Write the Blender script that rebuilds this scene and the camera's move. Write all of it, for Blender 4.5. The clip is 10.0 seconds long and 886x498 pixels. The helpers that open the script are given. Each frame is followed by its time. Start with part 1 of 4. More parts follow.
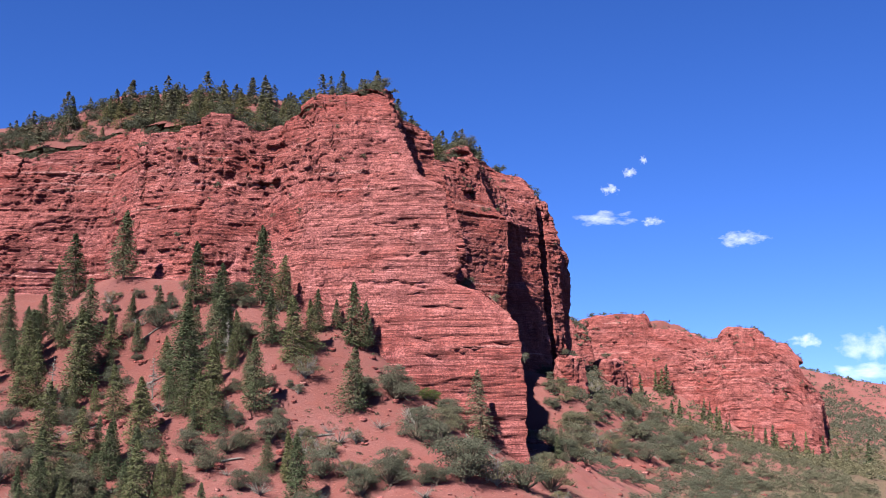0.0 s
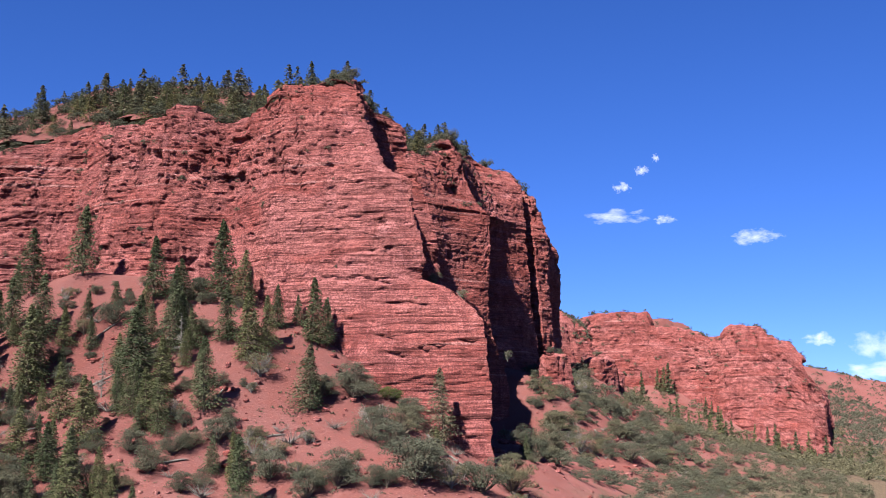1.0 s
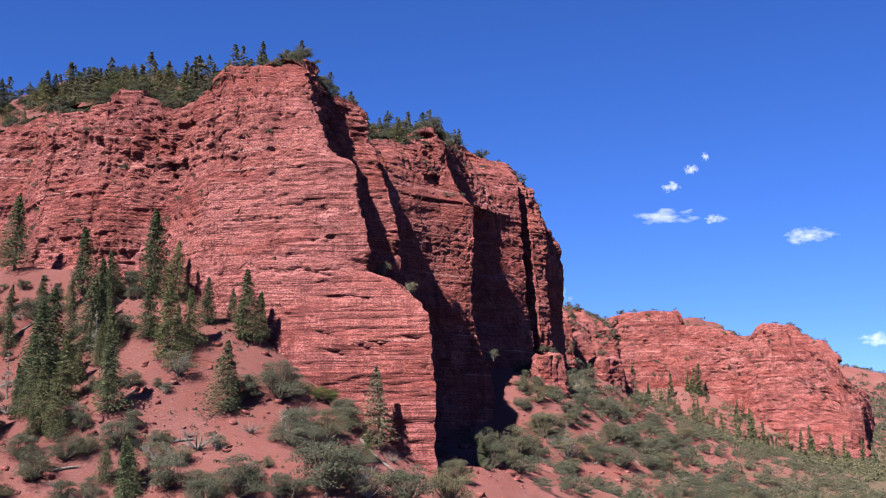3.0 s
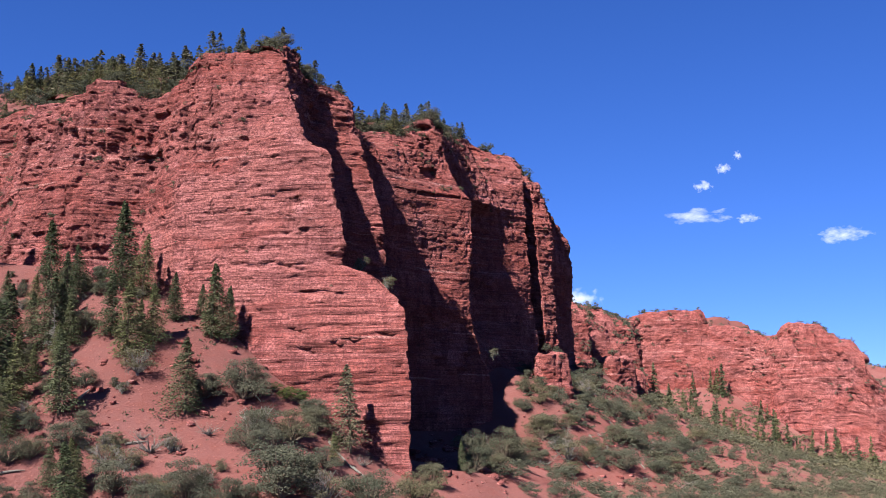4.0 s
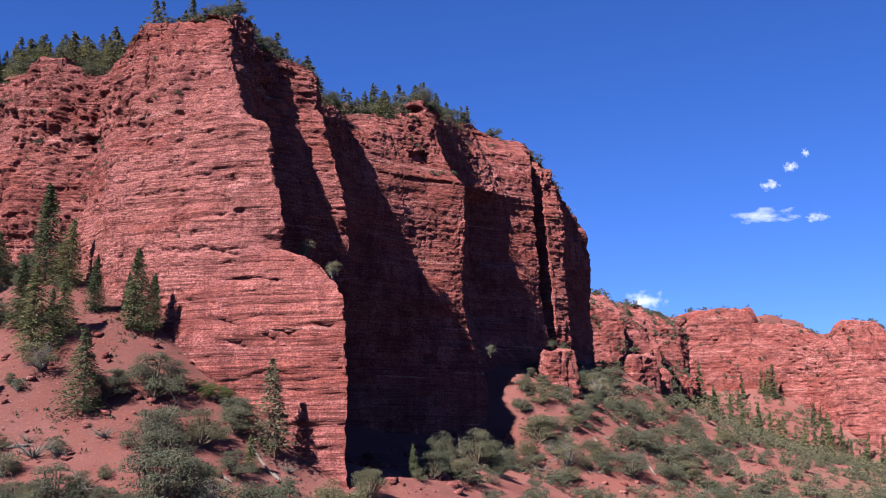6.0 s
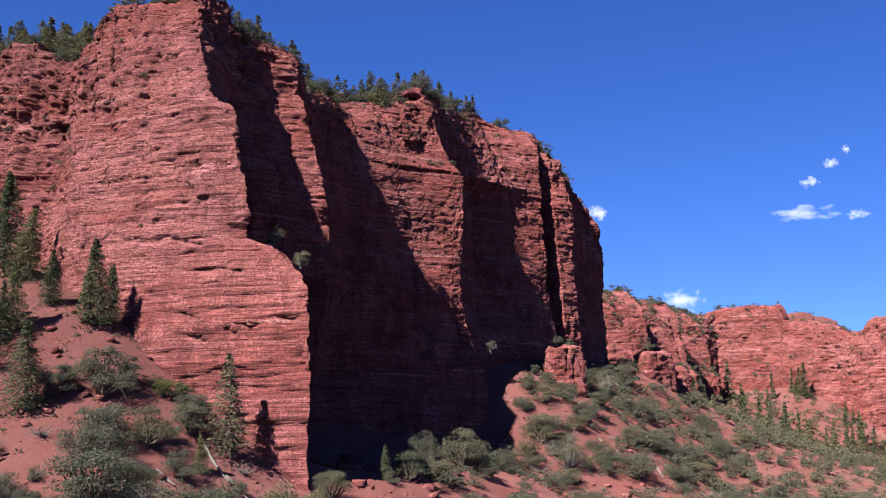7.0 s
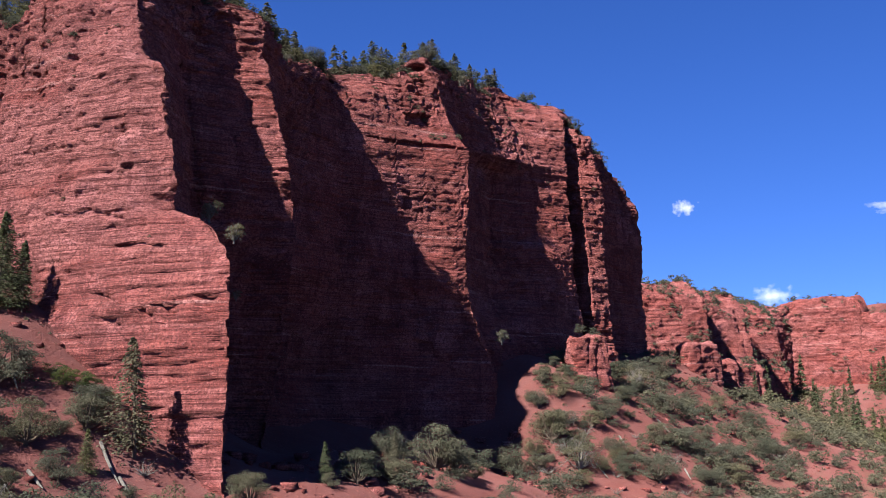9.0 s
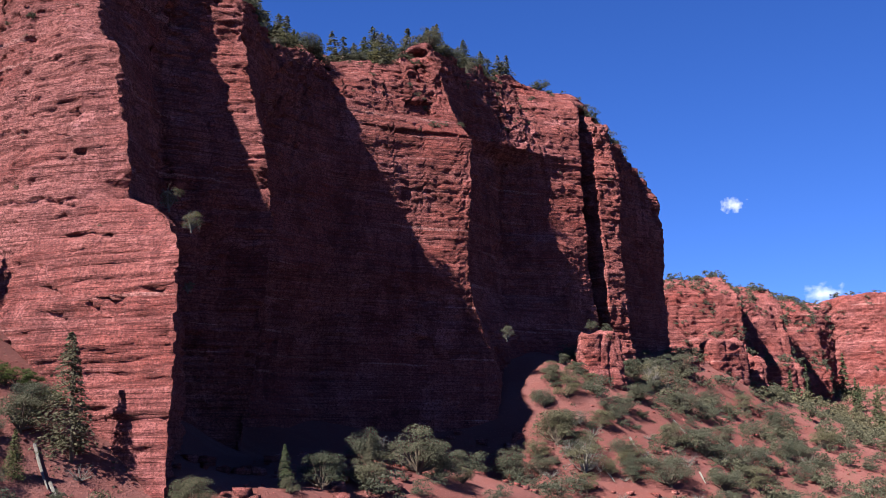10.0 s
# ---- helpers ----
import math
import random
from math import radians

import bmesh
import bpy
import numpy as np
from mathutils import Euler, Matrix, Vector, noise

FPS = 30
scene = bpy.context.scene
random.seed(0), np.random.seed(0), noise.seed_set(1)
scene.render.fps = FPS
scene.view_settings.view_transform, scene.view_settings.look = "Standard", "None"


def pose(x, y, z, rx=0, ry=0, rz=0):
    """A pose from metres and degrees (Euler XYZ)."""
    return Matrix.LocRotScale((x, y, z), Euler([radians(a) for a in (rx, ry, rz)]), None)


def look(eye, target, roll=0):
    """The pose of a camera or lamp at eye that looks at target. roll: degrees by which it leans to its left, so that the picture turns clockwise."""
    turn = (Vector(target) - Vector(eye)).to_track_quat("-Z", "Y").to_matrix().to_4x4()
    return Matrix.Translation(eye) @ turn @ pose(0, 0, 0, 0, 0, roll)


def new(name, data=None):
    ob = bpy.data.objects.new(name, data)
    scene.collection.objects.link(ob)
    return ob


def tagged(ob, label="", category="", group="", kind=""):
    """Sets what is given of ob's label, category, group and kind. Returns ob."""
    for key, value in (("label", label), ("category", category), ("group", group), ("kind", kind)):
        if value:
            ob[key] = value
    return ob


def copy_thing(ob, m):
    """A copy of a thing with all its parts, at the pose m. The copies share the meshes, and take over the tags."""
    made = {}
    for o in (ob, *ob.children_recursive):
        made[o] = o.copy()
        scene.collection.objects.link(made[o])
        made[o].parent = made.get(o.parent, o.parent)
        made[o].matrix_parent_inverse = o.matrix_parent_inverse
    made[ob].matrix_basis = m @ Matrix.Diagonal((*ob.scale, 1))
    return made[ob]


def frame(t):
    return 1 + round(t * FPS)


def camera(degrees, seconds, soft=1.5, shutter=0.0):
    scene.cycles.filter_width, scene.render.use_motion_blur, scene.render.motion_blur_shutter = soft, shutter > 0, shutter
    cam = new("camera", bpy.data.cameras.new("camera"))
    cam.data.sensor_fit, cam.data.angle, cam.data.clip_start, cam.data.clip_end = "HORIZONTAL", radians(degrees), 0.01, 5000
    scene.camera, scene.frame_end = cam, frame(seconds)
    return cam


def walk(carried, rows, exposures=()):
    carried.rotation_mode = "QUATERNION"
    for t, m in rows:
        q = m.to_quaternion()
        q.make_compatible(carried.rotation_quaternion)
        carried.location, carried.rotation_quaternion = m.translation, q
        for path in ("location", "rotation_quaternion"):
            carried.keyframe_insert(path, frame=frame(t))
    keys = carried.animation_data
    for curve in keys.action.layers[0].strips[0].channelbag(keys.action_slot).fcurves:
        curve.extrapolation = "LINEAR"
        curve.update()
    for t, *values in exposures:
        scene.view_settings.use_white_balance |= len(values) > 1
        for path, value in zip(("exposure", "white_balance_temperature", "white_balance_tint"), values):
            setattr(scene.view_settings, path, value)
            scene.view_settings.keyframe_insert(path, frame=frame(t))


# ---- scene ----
FOV = 44.82
PATH = [  # seconds, eye, heading, pitch, roll
    (0, (0.00, -0.00, 40.00), 0.000, 8.980, -0.062),
    (0.5, (4.45, 3.05, 40.06), 0.265, 8.953, -0.035),
    (1, (9.00, 6.39, 40.14), 0.740, 8.917, -0.067),
    (1.5, (13.57, 10.01, 40.26), 1.371, 8.884, -0.049),
    (2, (18.13, 13.99, 40.30), 2.054, 8.915, -0.057),
    (2.5, (22.60, 18.19, 40.22), 2.748, 8.998, -0.025),
    (4, (34.97, 32.52, 40.26), 5.280, 9.112, -0.062),
    (4.5, (38.86, 37.59, 40.20), 6.122, 9.164, -0.046),
    (5, (42.71, 42.74, 40.09), 6.978, 9.233, -0.022),
    (5.5, (46.50, 47.99, 39.85), 7.889, 9.308, 0.027),
    (7, (57.35, 64.23, 39.59), 10.883, 9.361, 0.032),
    (7.5, (60.80, 69.72, 39.47), 11.940, 9.344, -0.002),
    (8, (64.03, 75.37, 39.29), 13.093, 9.342, 0.039),
    (8.5, (67.05, 81.13, 39.20), 14.406, 9.312, 0.036),
    (9, (70.07, 86.91, 39.15), 15.629, 9.302, -0.020),
    (9.5, (73.06, 92.78, 39.25), 16.796, 9.289, -0.025),
    (10, (76.00, 98.61, 39.27), 18.200, 9.304, -0.035),
]
cam = camera(FOV, 10.0, soft=0.8)
walk(cam, [(t, pose(*eye, 90 + pitch, 0, heading) @ pose(0, 0, 0, 0, 0, -roll)) for t, eye, heading, pitch, roll in PATH], [(0, 2.07), (10, 2.07)])

# ---- world and sun ----
SUN_TO = Vector((-0.49, -0.872, 0.0)).normalized()      # towards the sun, in plan
SUN_EL = radians(44)
sun_dir = Vector((SUN_TO.x * math.cos(SUN_EL), SUN_TO.y * math.cos(SUN_EL), math.sin(SUN_EL)))
sun = new("sun", bpy.data.lights.new("sun", "SUN"))
sun.data.energy, sun.data.angle, sun.data.color = 5.0, radians(0.53), (1.0, 0.95, 0.88)
sun.matrix_world = look(sun_dir * 500, (0, 0, 0))

world = bpy.data.worlds.new("sky")
scene.world = world
world.use_nodes = True
wn, wl = world.node_tree.nodes, world.node_tree.links
wn.clear()
sky = wn.new("ShaderNodeTexSky")
sky.sky_type, sky.sun_disc = "NISHITA", False
sky.sun_elevation, sky.sun_rotation = SUN_EL, math.atan2(SUN_TO.x, SUN_TO.y)
sky.altitude, sky.air_density, sky.dust_density, sky.ozone_density = 3000, 1.0, 0.2, 2.0
hsv = wn.new("ShaderNodeHueSaturation")
hsv.inputs["Saturation"].default_value = 1.2
tint = wn.new("ShaderNodeMix")
tint.data_type, tint.blend_type = "RGBA", "MULTIPLY"
tint.inputs[0].default_value, tint.inputs[7].default_value = 1.0, (0.40, 0.50, 0.86, 1)
coord, lift = wn.new("ShaderNodeTexCoord"), wn.new("ShaderNodeVectorMath")     # thin mountain air: less haze low down
lift.operation = "ADD"
lift.inputs[1].default_value = (0, 0, 0.03)
bg = wn.new("ShaderNodeBackground")
bg.inputs["Strength"].default_value = 0.05
out = wn.new("ShaderNodeOutputWorld")
wl.new(coord.outputs["Generated"], lift.inputs[0])
wl.new(lift.outputs[0], sky.inputs["Vector"])
wl.new(sky.outputs[0], hsv.inputs["Color"])
wl.new(hsv.outputs[0], tint.inputs[6])
wl.new(tint.outputs[2], bg.inputs["Color"])
wl.new(bg.outputs[0], out.inputs[0])

# ---- noise on arrays ----
def lattice(ix, iy, iz, seed):
    h = (ix * 374761393 + iy * 668265263 + iz * 2147483647 + seed * 144665) & 0xFFFFFFFF
    h = ((h ^ (h >> 13)) * 1274126177) & 0xFFFFFFFF
    h = ((h ^ (h >> 16)) & 0x3FFFFFFF) * 2246822519 & 0xFFFFFFFF
    return ((h ^ (h >> 15)) & 0xFFFF) / 32767.5 - 1.0


def vnoise(x, y, z, seed=0):
    """Smooth value noise in -1..1."""
    x, y, z = np.broadcast_arrays(np.asarray(x, float), np.asarray(y, float), np.asarray(z, float))
    fx, fy, fz = np.floor(x), np.floor(y), np.floor(z)
    u, v, w = x - fx, y - fy, z - fz
    u, v, w = (q * q * q * (q * (q * 6 - 15) + 10) for q in (u, v, w))
    ix, iy, iz = fx.astype(np.int64), fy.astype(np.int64), fz.astype(np.int64)
    r = 0
    for a in (0, 1):
        for b in (0, 1):
            for c in (0, 1):
                r = r + lattice(ix + a, iy + b, iz + c, seed) * (u if a else 1 - u) * (v if b else 1 - v) * (w if c else 1 - w)
    return r


def fbm(x, y, z, octaves=4, seed=0, gain=0.5):
    r, a = 0, 1.0
    for k in range(octaves):
        r = r + a * vnoise(x * 2 ** k, y * 2 ** k, z * 2 ** k, seed + k * 17)
        a *= gain
    return r


# ---- mesh helpers ----
def mesh_of(name, verts, faces, material, smooth=False):
    me = bpy.data.meshes.new(name)
    verts, faces = np.asarray(verts, np.float32), np.asarray(faces, np.int32)
    me.vertices.add(len(verts))
    me.vertices.foreach_set("co", verts.ravel())
    n = faces.shape[1]
    me.loops.add(faces.size)
    me.loops.foreach_set("vertex_index", faces.ravel())
    me.polygons.add(len(faces))
    me.polygons.foreach_set("loop_start", np.arange(len(faces), dtype=np.int32) * n)
    if smooth:
        me.polygons.foreach_set("use_smooth", np.ones(len(faces), bool))
    me.materials.append(material)
    me.update(calc_edges=True)
    me.validate()
    return me


def under(ob, parent):
    ob.parent = parent
    return ob


def grid_faces(rows, cols):
    i = np.arange(rows - 1)[:, None] * cols + np.arange(cols - 1)[None, :]
    return np.stack([i, i + 1, i + cols + 1, i + cols], -1).reshape(-1, 4)


# ---- materials ----
class Mat:
    """A small builder for node materials."""
    def __init__(self, name, rough=0.9, spec=0.2):
        self.m = bpy.data.materials.new(name)
        self.m.use_nodes = True
        self.n, self.l = self.m.node_tree.nodes, self.m.node_tree.links
        self.p = self.n["Principled BSDF"]
        self.p.inputs["Roughness"].default_value = rough
        self.p.inputs["Specular IOR Level"].default_value = spec
        self.p.inputs["Diffuse Roughness"].default_value = 1.0
        self.geo = self.n.new("ShaderNodeNewGeometry")

    def scaled(self, sx, sy, sz):
        v = self.n.new("ShaderNodeVectorMath")
        v.operation = "MULTIPLY"
        v.inputs[1].default_value = (sx, sy, sz)
        self.l.new(self.geo.outputs["Position"], v.inputs[0])
        return v.outputs[0]

    def noise(self, scale, detail=4, rough=0.55, distort=0.0):
        t = self.n.new("ShaderNodeTexNoise")
        t.inputs["Scale"].default_value = 1.0
        t.inputs["Detail"].default_value, t.inputs["Roughness"].default_value = detail, rough
        t.inputs["Distortion"].default_value = distort
        s = scale if isinstance(scale, tuple) else (scale,) * 3
        self.l.new(self.scaled(*s), t.inputs["Vector"])
        return t.outputs["Fac"]

    def ramp(self, fac, *stops):
        r = self.n.new("ShaderNodeValToRGB")
        e = r.color_ramp.elements
        while len(e) < len(stops):
            e.new(0.5)
        for k, (pos, col) in zip(e, stops):
            k.position = pos
            k.color = (*col, 1) if isinstance(col, tuple) else (col, col, col, 1)
        self.l.new(fac, r.inputs[0])
        return r.outputs[0]

    def mix(self, fac, a, b, kind="MIX"):
        x = self.n.new("ShaderNodeMix")
        x.data_type, x.blend_type = "RGBA", kind
        for val, socket in ((fac, x.inputs[0]), (a, x.inputs[6]), (b, x.inputs[7])):
            if isinstance(val, (int, float)):
                socket.default_value = val
            elif isinstance(val, tuple):
                socket.default_value = (*val, 1)
            else:
                self.l.new(val, socket)
        return x.outputs[2]

    def math(self, op, a, b):
        x = self.n.new("ShaderNodeMath")
        x.operation = op
        for val, socket in ((a, x.inputs[0]), (b, x.inputs[1])):
            if isinstance(val, (int, float)):
                socket.default_value = val
            else:
                self.l.new(val, socket)
        return x.outputs[0]

    def bump(self, height, strength=0.5, distance=0.2):
        b = self.n.new("ShaderNodeBump")
        b.inputs["Strength"].default_value, b.inputs["Distance"].default_value = strength, distance
        self.l.new(height, b.inputs["Height"])
        self.l.new(b.outputs[0], self.p.inputs["Normal"])

    def colour(self, c):
        if isinstance(c, tuple):
            self.p.inputs["Base Color"].default_value = (*c, 1)
        else:
            self.l.new(c, self.p.inputs["Base Color"])
        return self.m


def cells(k, scale, feature="F1"):
    t = k.n.new("ShaderNodeTexVoronoi")
    t.feature = feature
    if feature == "F1":
        t.distance = "CHEBYCHEV"
    t.inputs["Scale"].default_value = 1.0
    warp = k.n.new("ShaderNodeVectorMath")
    warp.operation = "ADD"
    jitter = k.n.new("ShaderNodeTexNoise")
    jitter.inputs["Scale"].default_value = 0.7
    k.l.new(k.geo.outputs["Position"], jitter.inputs["Vector"])
    sc = k.n.new("ShaderNodeVectorMath")
    sc.operation = "SCALE"
    sc.inputs["Scale"].default_value = 0.3
    k.l.new(jitter.outputs["Color"], sc.inputs[0])
    k.l.new(k.scaled(*scale), warp.inputs[0])
    k.l.new(sc.outputs[0], warp.inputs[1])
    k.l.new(warp.outputs[0], t.inputs["Vector"])
    return t


def sandstone(name):
    k = Mat(name, 0.92, 0.15)
    beds = k.noise((0.012, 0.012, 0.5), 5, 0.65)
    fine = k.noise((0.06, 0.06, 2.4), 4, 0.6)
    patch = k.noise(0.075, 5, 0.6, 0.5)
    streak = k.noise((0.8, 0.8, 0.07), 5, 0.65, 0.3)
    grain = k.noise(2.6, 6, 0.72)
    rough = k.noise((0.7, 0.7, 1.6), 6, 0.68)
    block = cells(k, (0.36, 0.36, 0.42))
    chip = cells(k, (1.1, 1.1, 2.0))
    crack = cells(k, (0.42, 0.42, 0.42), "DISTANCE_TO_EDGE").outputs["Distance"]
    broken = k.ramp(k.noise(0.055, 3, 0.5), (0.38, 0.1), (0.54, 1.0))
    c = k.ramp(beds, (0.30, (0.205, 0.046, 0.034)), (0.43, (0.245, 0.073, 0.059)), (0.52, (0.222, 0.056, 0.043)), (0.60, (0.275, 0.100, 0.085)), (0.72, (0.212, 0.049, 0.036)))
    pale = k.noise((0.03, 0.03, 0.8), 4, 0.6)
    wide = k.noise(0.022, 3, 0.5)
    c = k.mix(k.ramp(wide, (0.40, 0.0), (0.62, 0.5)), c, (0.285, 0.112, 0.098))
    far = k.n.new("ShaderNodeVectorMath")             # the wide pale slab in the middle of the main face
    far.operation = "DISTANCE"
    far.inputs[1].default_value = (-14, 205, 74)
    k.l.new(k.geo.outputs["Position"], far.inputs[0])
    slab = k.ramp(k.math("ADD", k.math("MULTIPLY", far.outputs["Value"], 0.02), k.math("MULTIPLY", patch, 0.5)), (0.40, 0.55), (0.78, 0.0))
    c = k.mix(slab, c, (0.335, 0.142, 0.125))
    c = k.mix(k.ramp(patch, (0.46, 0.0), (0.66, 0.5)), c, (0.290, 0.115, 0.108))
    red = k.noise((0.05, 0.05, 0.12), 4, 0.55, 0.3)
    c = k.mix(k.ramp(red, (0.50, 0.0), (0.64, 0.65)), c, (0.180, 0.034, 0.024))
    # two sets of thin dark lines paint in the shade under fine beds
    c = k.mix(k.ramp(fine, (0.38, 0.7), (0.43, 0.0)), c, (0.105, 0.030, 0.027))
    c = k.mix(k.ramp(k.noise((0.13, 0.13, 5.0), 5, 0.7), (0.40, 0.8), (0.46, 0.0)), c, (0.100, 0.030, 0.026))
    sep = k.n.new("ShaderNodeSeparateColor")
    k.l.new(block.outputs["Color"], sep.inputs[0])
    c = k.mix(k.math("ADD", k.math("MULTIPLY", broken, 0.6), 0.35), c, k.mix(1.0, c, k.ramp(sep.outputs[0], (0.0, (0.62, 0.60, 0.62)), (0.5, (1.0, 1.0, 1.0)), (1.0, (1.22, 1.35, 1.42))), "MULTIPLY"))
    c = k.mix(k.ramp(pale, (0.635, 0.0), (0.665, 0.6)), c, (0.42, 0.23, 0.20))
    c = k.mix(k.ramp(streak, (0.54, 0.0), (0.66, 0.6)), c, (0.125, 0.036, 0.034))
    # the low end of the grain is darkened for shade in small crevices
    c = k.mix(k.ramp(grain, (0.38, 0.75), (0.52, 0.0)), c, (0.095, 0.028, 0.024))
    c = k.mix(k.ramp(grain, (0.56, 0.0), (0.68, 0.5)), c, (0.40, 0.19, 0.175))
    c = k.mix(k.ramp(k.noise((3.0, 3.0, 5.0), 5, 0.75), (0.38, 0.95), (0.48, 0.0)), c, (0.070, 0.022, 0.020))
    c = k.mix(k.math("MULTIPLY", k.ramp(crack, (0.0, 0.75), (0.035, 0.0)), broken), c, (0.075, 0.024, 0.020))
    tall = cells(k, (0.62, 0.62, 0.16))
    upright = k.n.new("ShaderNodeSeparateColor")
    k.l.new(tall.outputs["Color"], upright.inputs[0])
    jointed = k.ramp(k.noise(0.07, 3, 0.5), (0.43, 0.0), (0.56, 1.0))
    c = k.mix(jointed, c, k.mix(1.0, c, k.ramp(upright.outputs[0], (0.0, (0.74, 0.70, 0.72)), (0.5, (1.0, 1.0, 1.0)), (1.0, (1.12, 1.2, 1.22))), "MULTIPLY"))
    c = k.mix(1.0, c, (0.89, 0.83, 0.89), "MULTIPLY")
    small = k.n.new("ShaderNodeSeparateColor")
    k.l.new(chip.outputs["Color"], small.inputs[0])
    thin = k.noise((0.07, 0.07, 6.0), 3, 0.6)
    relief = k.math("ADD", k.math("ADD", k.math("MULTIPLY", fine, 0.5), k.math("MULTIPLY", thin, 0.4)), k.math("ADD", k.math("MULTIPLY", grain, 0.7), k.math("MULTIPLY", rough, 0.5)))
    relief = k.math("ADD", relief, k.math("MULTIPLY", small.outputs[0], 0.45))
    relief = k.math("ADD", relief, k.math("MULTIPLY", k.math("ADD", k.math("MULTIPLY", broken, 0.35), 0.05), k.math("ADD", sep.outputs[1], sep.outputs[2])))
    relief = k.math("ADD", relief, k.math("MULTIPLY", jointed, k.math("MULTIPLY", upright.outputs[1], 0.25)))
    k.bump(relief, 1.0, 0.6)
    return k.colour(c)


def soil(name):
    k = Mat(name, 0.95, 0.1)
    big = k.noise(0.05, 5, 0.6, 0.5)
    mid = k.noise(0.45, 5, 0.65)
    grain = k.noise(3.0, 5, 0.75)
    pebble = cells(k, (1.6, 1.6, 1.6)).outputs["Distance"]
    c = k.ramp(big, (0.35, (0.116, 0.040, 0.034)), (0.65, (0.146, 0.060, 0.053)))
    c = k.mix(k.ramp(mid, (0.45, 0.0), (0.75, 0.7)), c, (0.140, 0.043, 0.033))
    c = k.mix(k.ramp(grain, (0.52, 0.0), (0.72, 0.6)), c, (0.110, 0.037, 0.028))
    c = k.mix(k.ramp(pebble, (0.10, 0.6), (0.22, 0.0)), c, (0.225, 0.085, 0.070))
    c = k.mix(1.0, c, (0.80, 0.81, 0.86), "MULTIPLY")
    sep = k.n.new("ShaderNodeSeparateXYZ")                # the valley floor is grown over with grass and scrub
    k.l.new(k.geo.outputs["Position"], sep.inputs[0])
    low = k.math("ADD", k.math("MULTIPLY", sep.outputs[2], -0.1), k.math("MULTIPLY", k.noise(0.12, 4, 0.6), 2.0))
    green = k.ramp(k.noise(1.1, 4, 0.65), (0.35, (0.030, 0.034, 0.020)), (0.65, (0.062, 0.056, 0.036)))
    c = k.mix(k.ramp(k.math("ADD", low, 2.05), (0.35, 0.0), (1.0, 0.75)), c, green)
    k.bump(k.math("ADD", mid, k.math("ADD", grain, k.ramp(pebble, (0.0, 0.5), (0.3, 0.0)))), 0.7, 0.4)
    return k.colour(c)


def leafy(name, a, b, c0):
    k = Mat(name, 0.95, 0.04)
    oi = k.n.new("ShaderNodeObjectInfo")
    c = k.ramp(k.geo.outputs["Random Per Island"], (0.0, a), (0.55, b), (1.0, c0))
    tone = k.ramp(oi.outputs["Random"], (0.0, (0.72, 0.78, 0.75)), (0.5, (1.0, 1.0, 1.0)), (1.0, (1.28, 1.15, 0.95)))
    c = k.mix(1.0, c, tone, "MULTIPLY")
    thin, both = k.n.new("ShaderNodeBsdfTranslucent"), k.n.new("ShaderNodeMixShader")
    both.inputs[0].default_value = 0.3
    k.l.new(c, thin.inputs["Color"])
    k.l.new(k.p.outputs[0], both.inputs[1])
    k.l.new(thin.outputs[0], both.inputs[2])
    k.l.new(both.outputs[0], k.n["Material Output"].inputs["Surface"])
    return k.colour(c)


def bark(name, a, b):
    k = Mat(name, 0.9, 0.1)
    return k.colour(k.ramp(k.noise((6, 6, 1.5), 4, 0.6), (0.3, a), (0.7, b)))


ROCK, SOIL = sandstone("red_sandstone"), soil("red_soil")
FIR = leafy("fir_needles", (0.046, 0.056, 0.030), (0.068, 0.078, 0.044), (0.100, 0.106, 0.064))
PINE = leafy("juniper_leaves", (0.046, 0.050, 0.035), (0.072, 0.073, 0.053), (0.108, 0.104, 0.080))
SHRUB = leafy("oak_scrub", (0.056, 0.058, 0.038), (0.084, 0.080, 0.056), (0.120, 0.112, 0.082))
TOPS = leafy("cliff_top_needles", (0.056, 0.062, 0.033), (0.082, 0.084, 0.048), (0.120, 0.115, 0.068))
OAK = leafy("oak_leaves", (0.036, 0.050, 0.020), (0.048, 0.064, 0.026), (0.062, 0.078, 0.034))
BARK, DEAD = bark("bark", (0.06, 0.045, 0.035), (0.12, 0.09, 0.07)), bark("dead_wood", (0.085, 0.075, 0.068), (0.16, 0.145, 0.132))

# ---- cliff plan ----
LEVELS = np.arange(25.0, 132.0, 1.5)
STATIONS = []


def line(rim, *marks):
    """One upright line of the cliff: its rim height and its place in plan (z, x, y) at some heights."""
    m = np.array(marks, float)
    STATIONS.append((rim, np.stack([np.interp(LEVELS, m[:, 0], m[:, 1]), np.interp(LEVELS, m[:, 0], m[:, 2])], 1)))


def lean(rim, x, y, dx, dy):
    """A plain line that leans back evenly by (dx, dy) in eighty metres."""
    line(rim, (25, x, y), (130, x + dx * 1.3, y + dy * 1.3))


def plan_at(stations, heights):
    """The plan of some upright lines, each at its own height."""
    return np.array([[np.interp(h, LEVELS, p[:, 0]), np.interp(h, LEVELS, p[:, 1])] for (_, p), h in zip(stations, heights)])


# the long face with its gullies
lean(100, -330, 330, 0, 15)
lean(98, -200, 262, 3, 16)
lean(99, -130, 236, 2, 16)
lean(101, -100, 228, 2, 15)
lean(103, -86, 229, 1, 17)
lean(107, -77, 227, 0, 20)
lean(104, -67, 212, 1, 20)
lean(104, -51, 209, 0, 16)
lean(103, -39, 213, 1, 13)
line(104, (25, -28, 204), (48, -28, 205), (65, -27, 206.5), (94, -28, 210), (110, -27, 215))
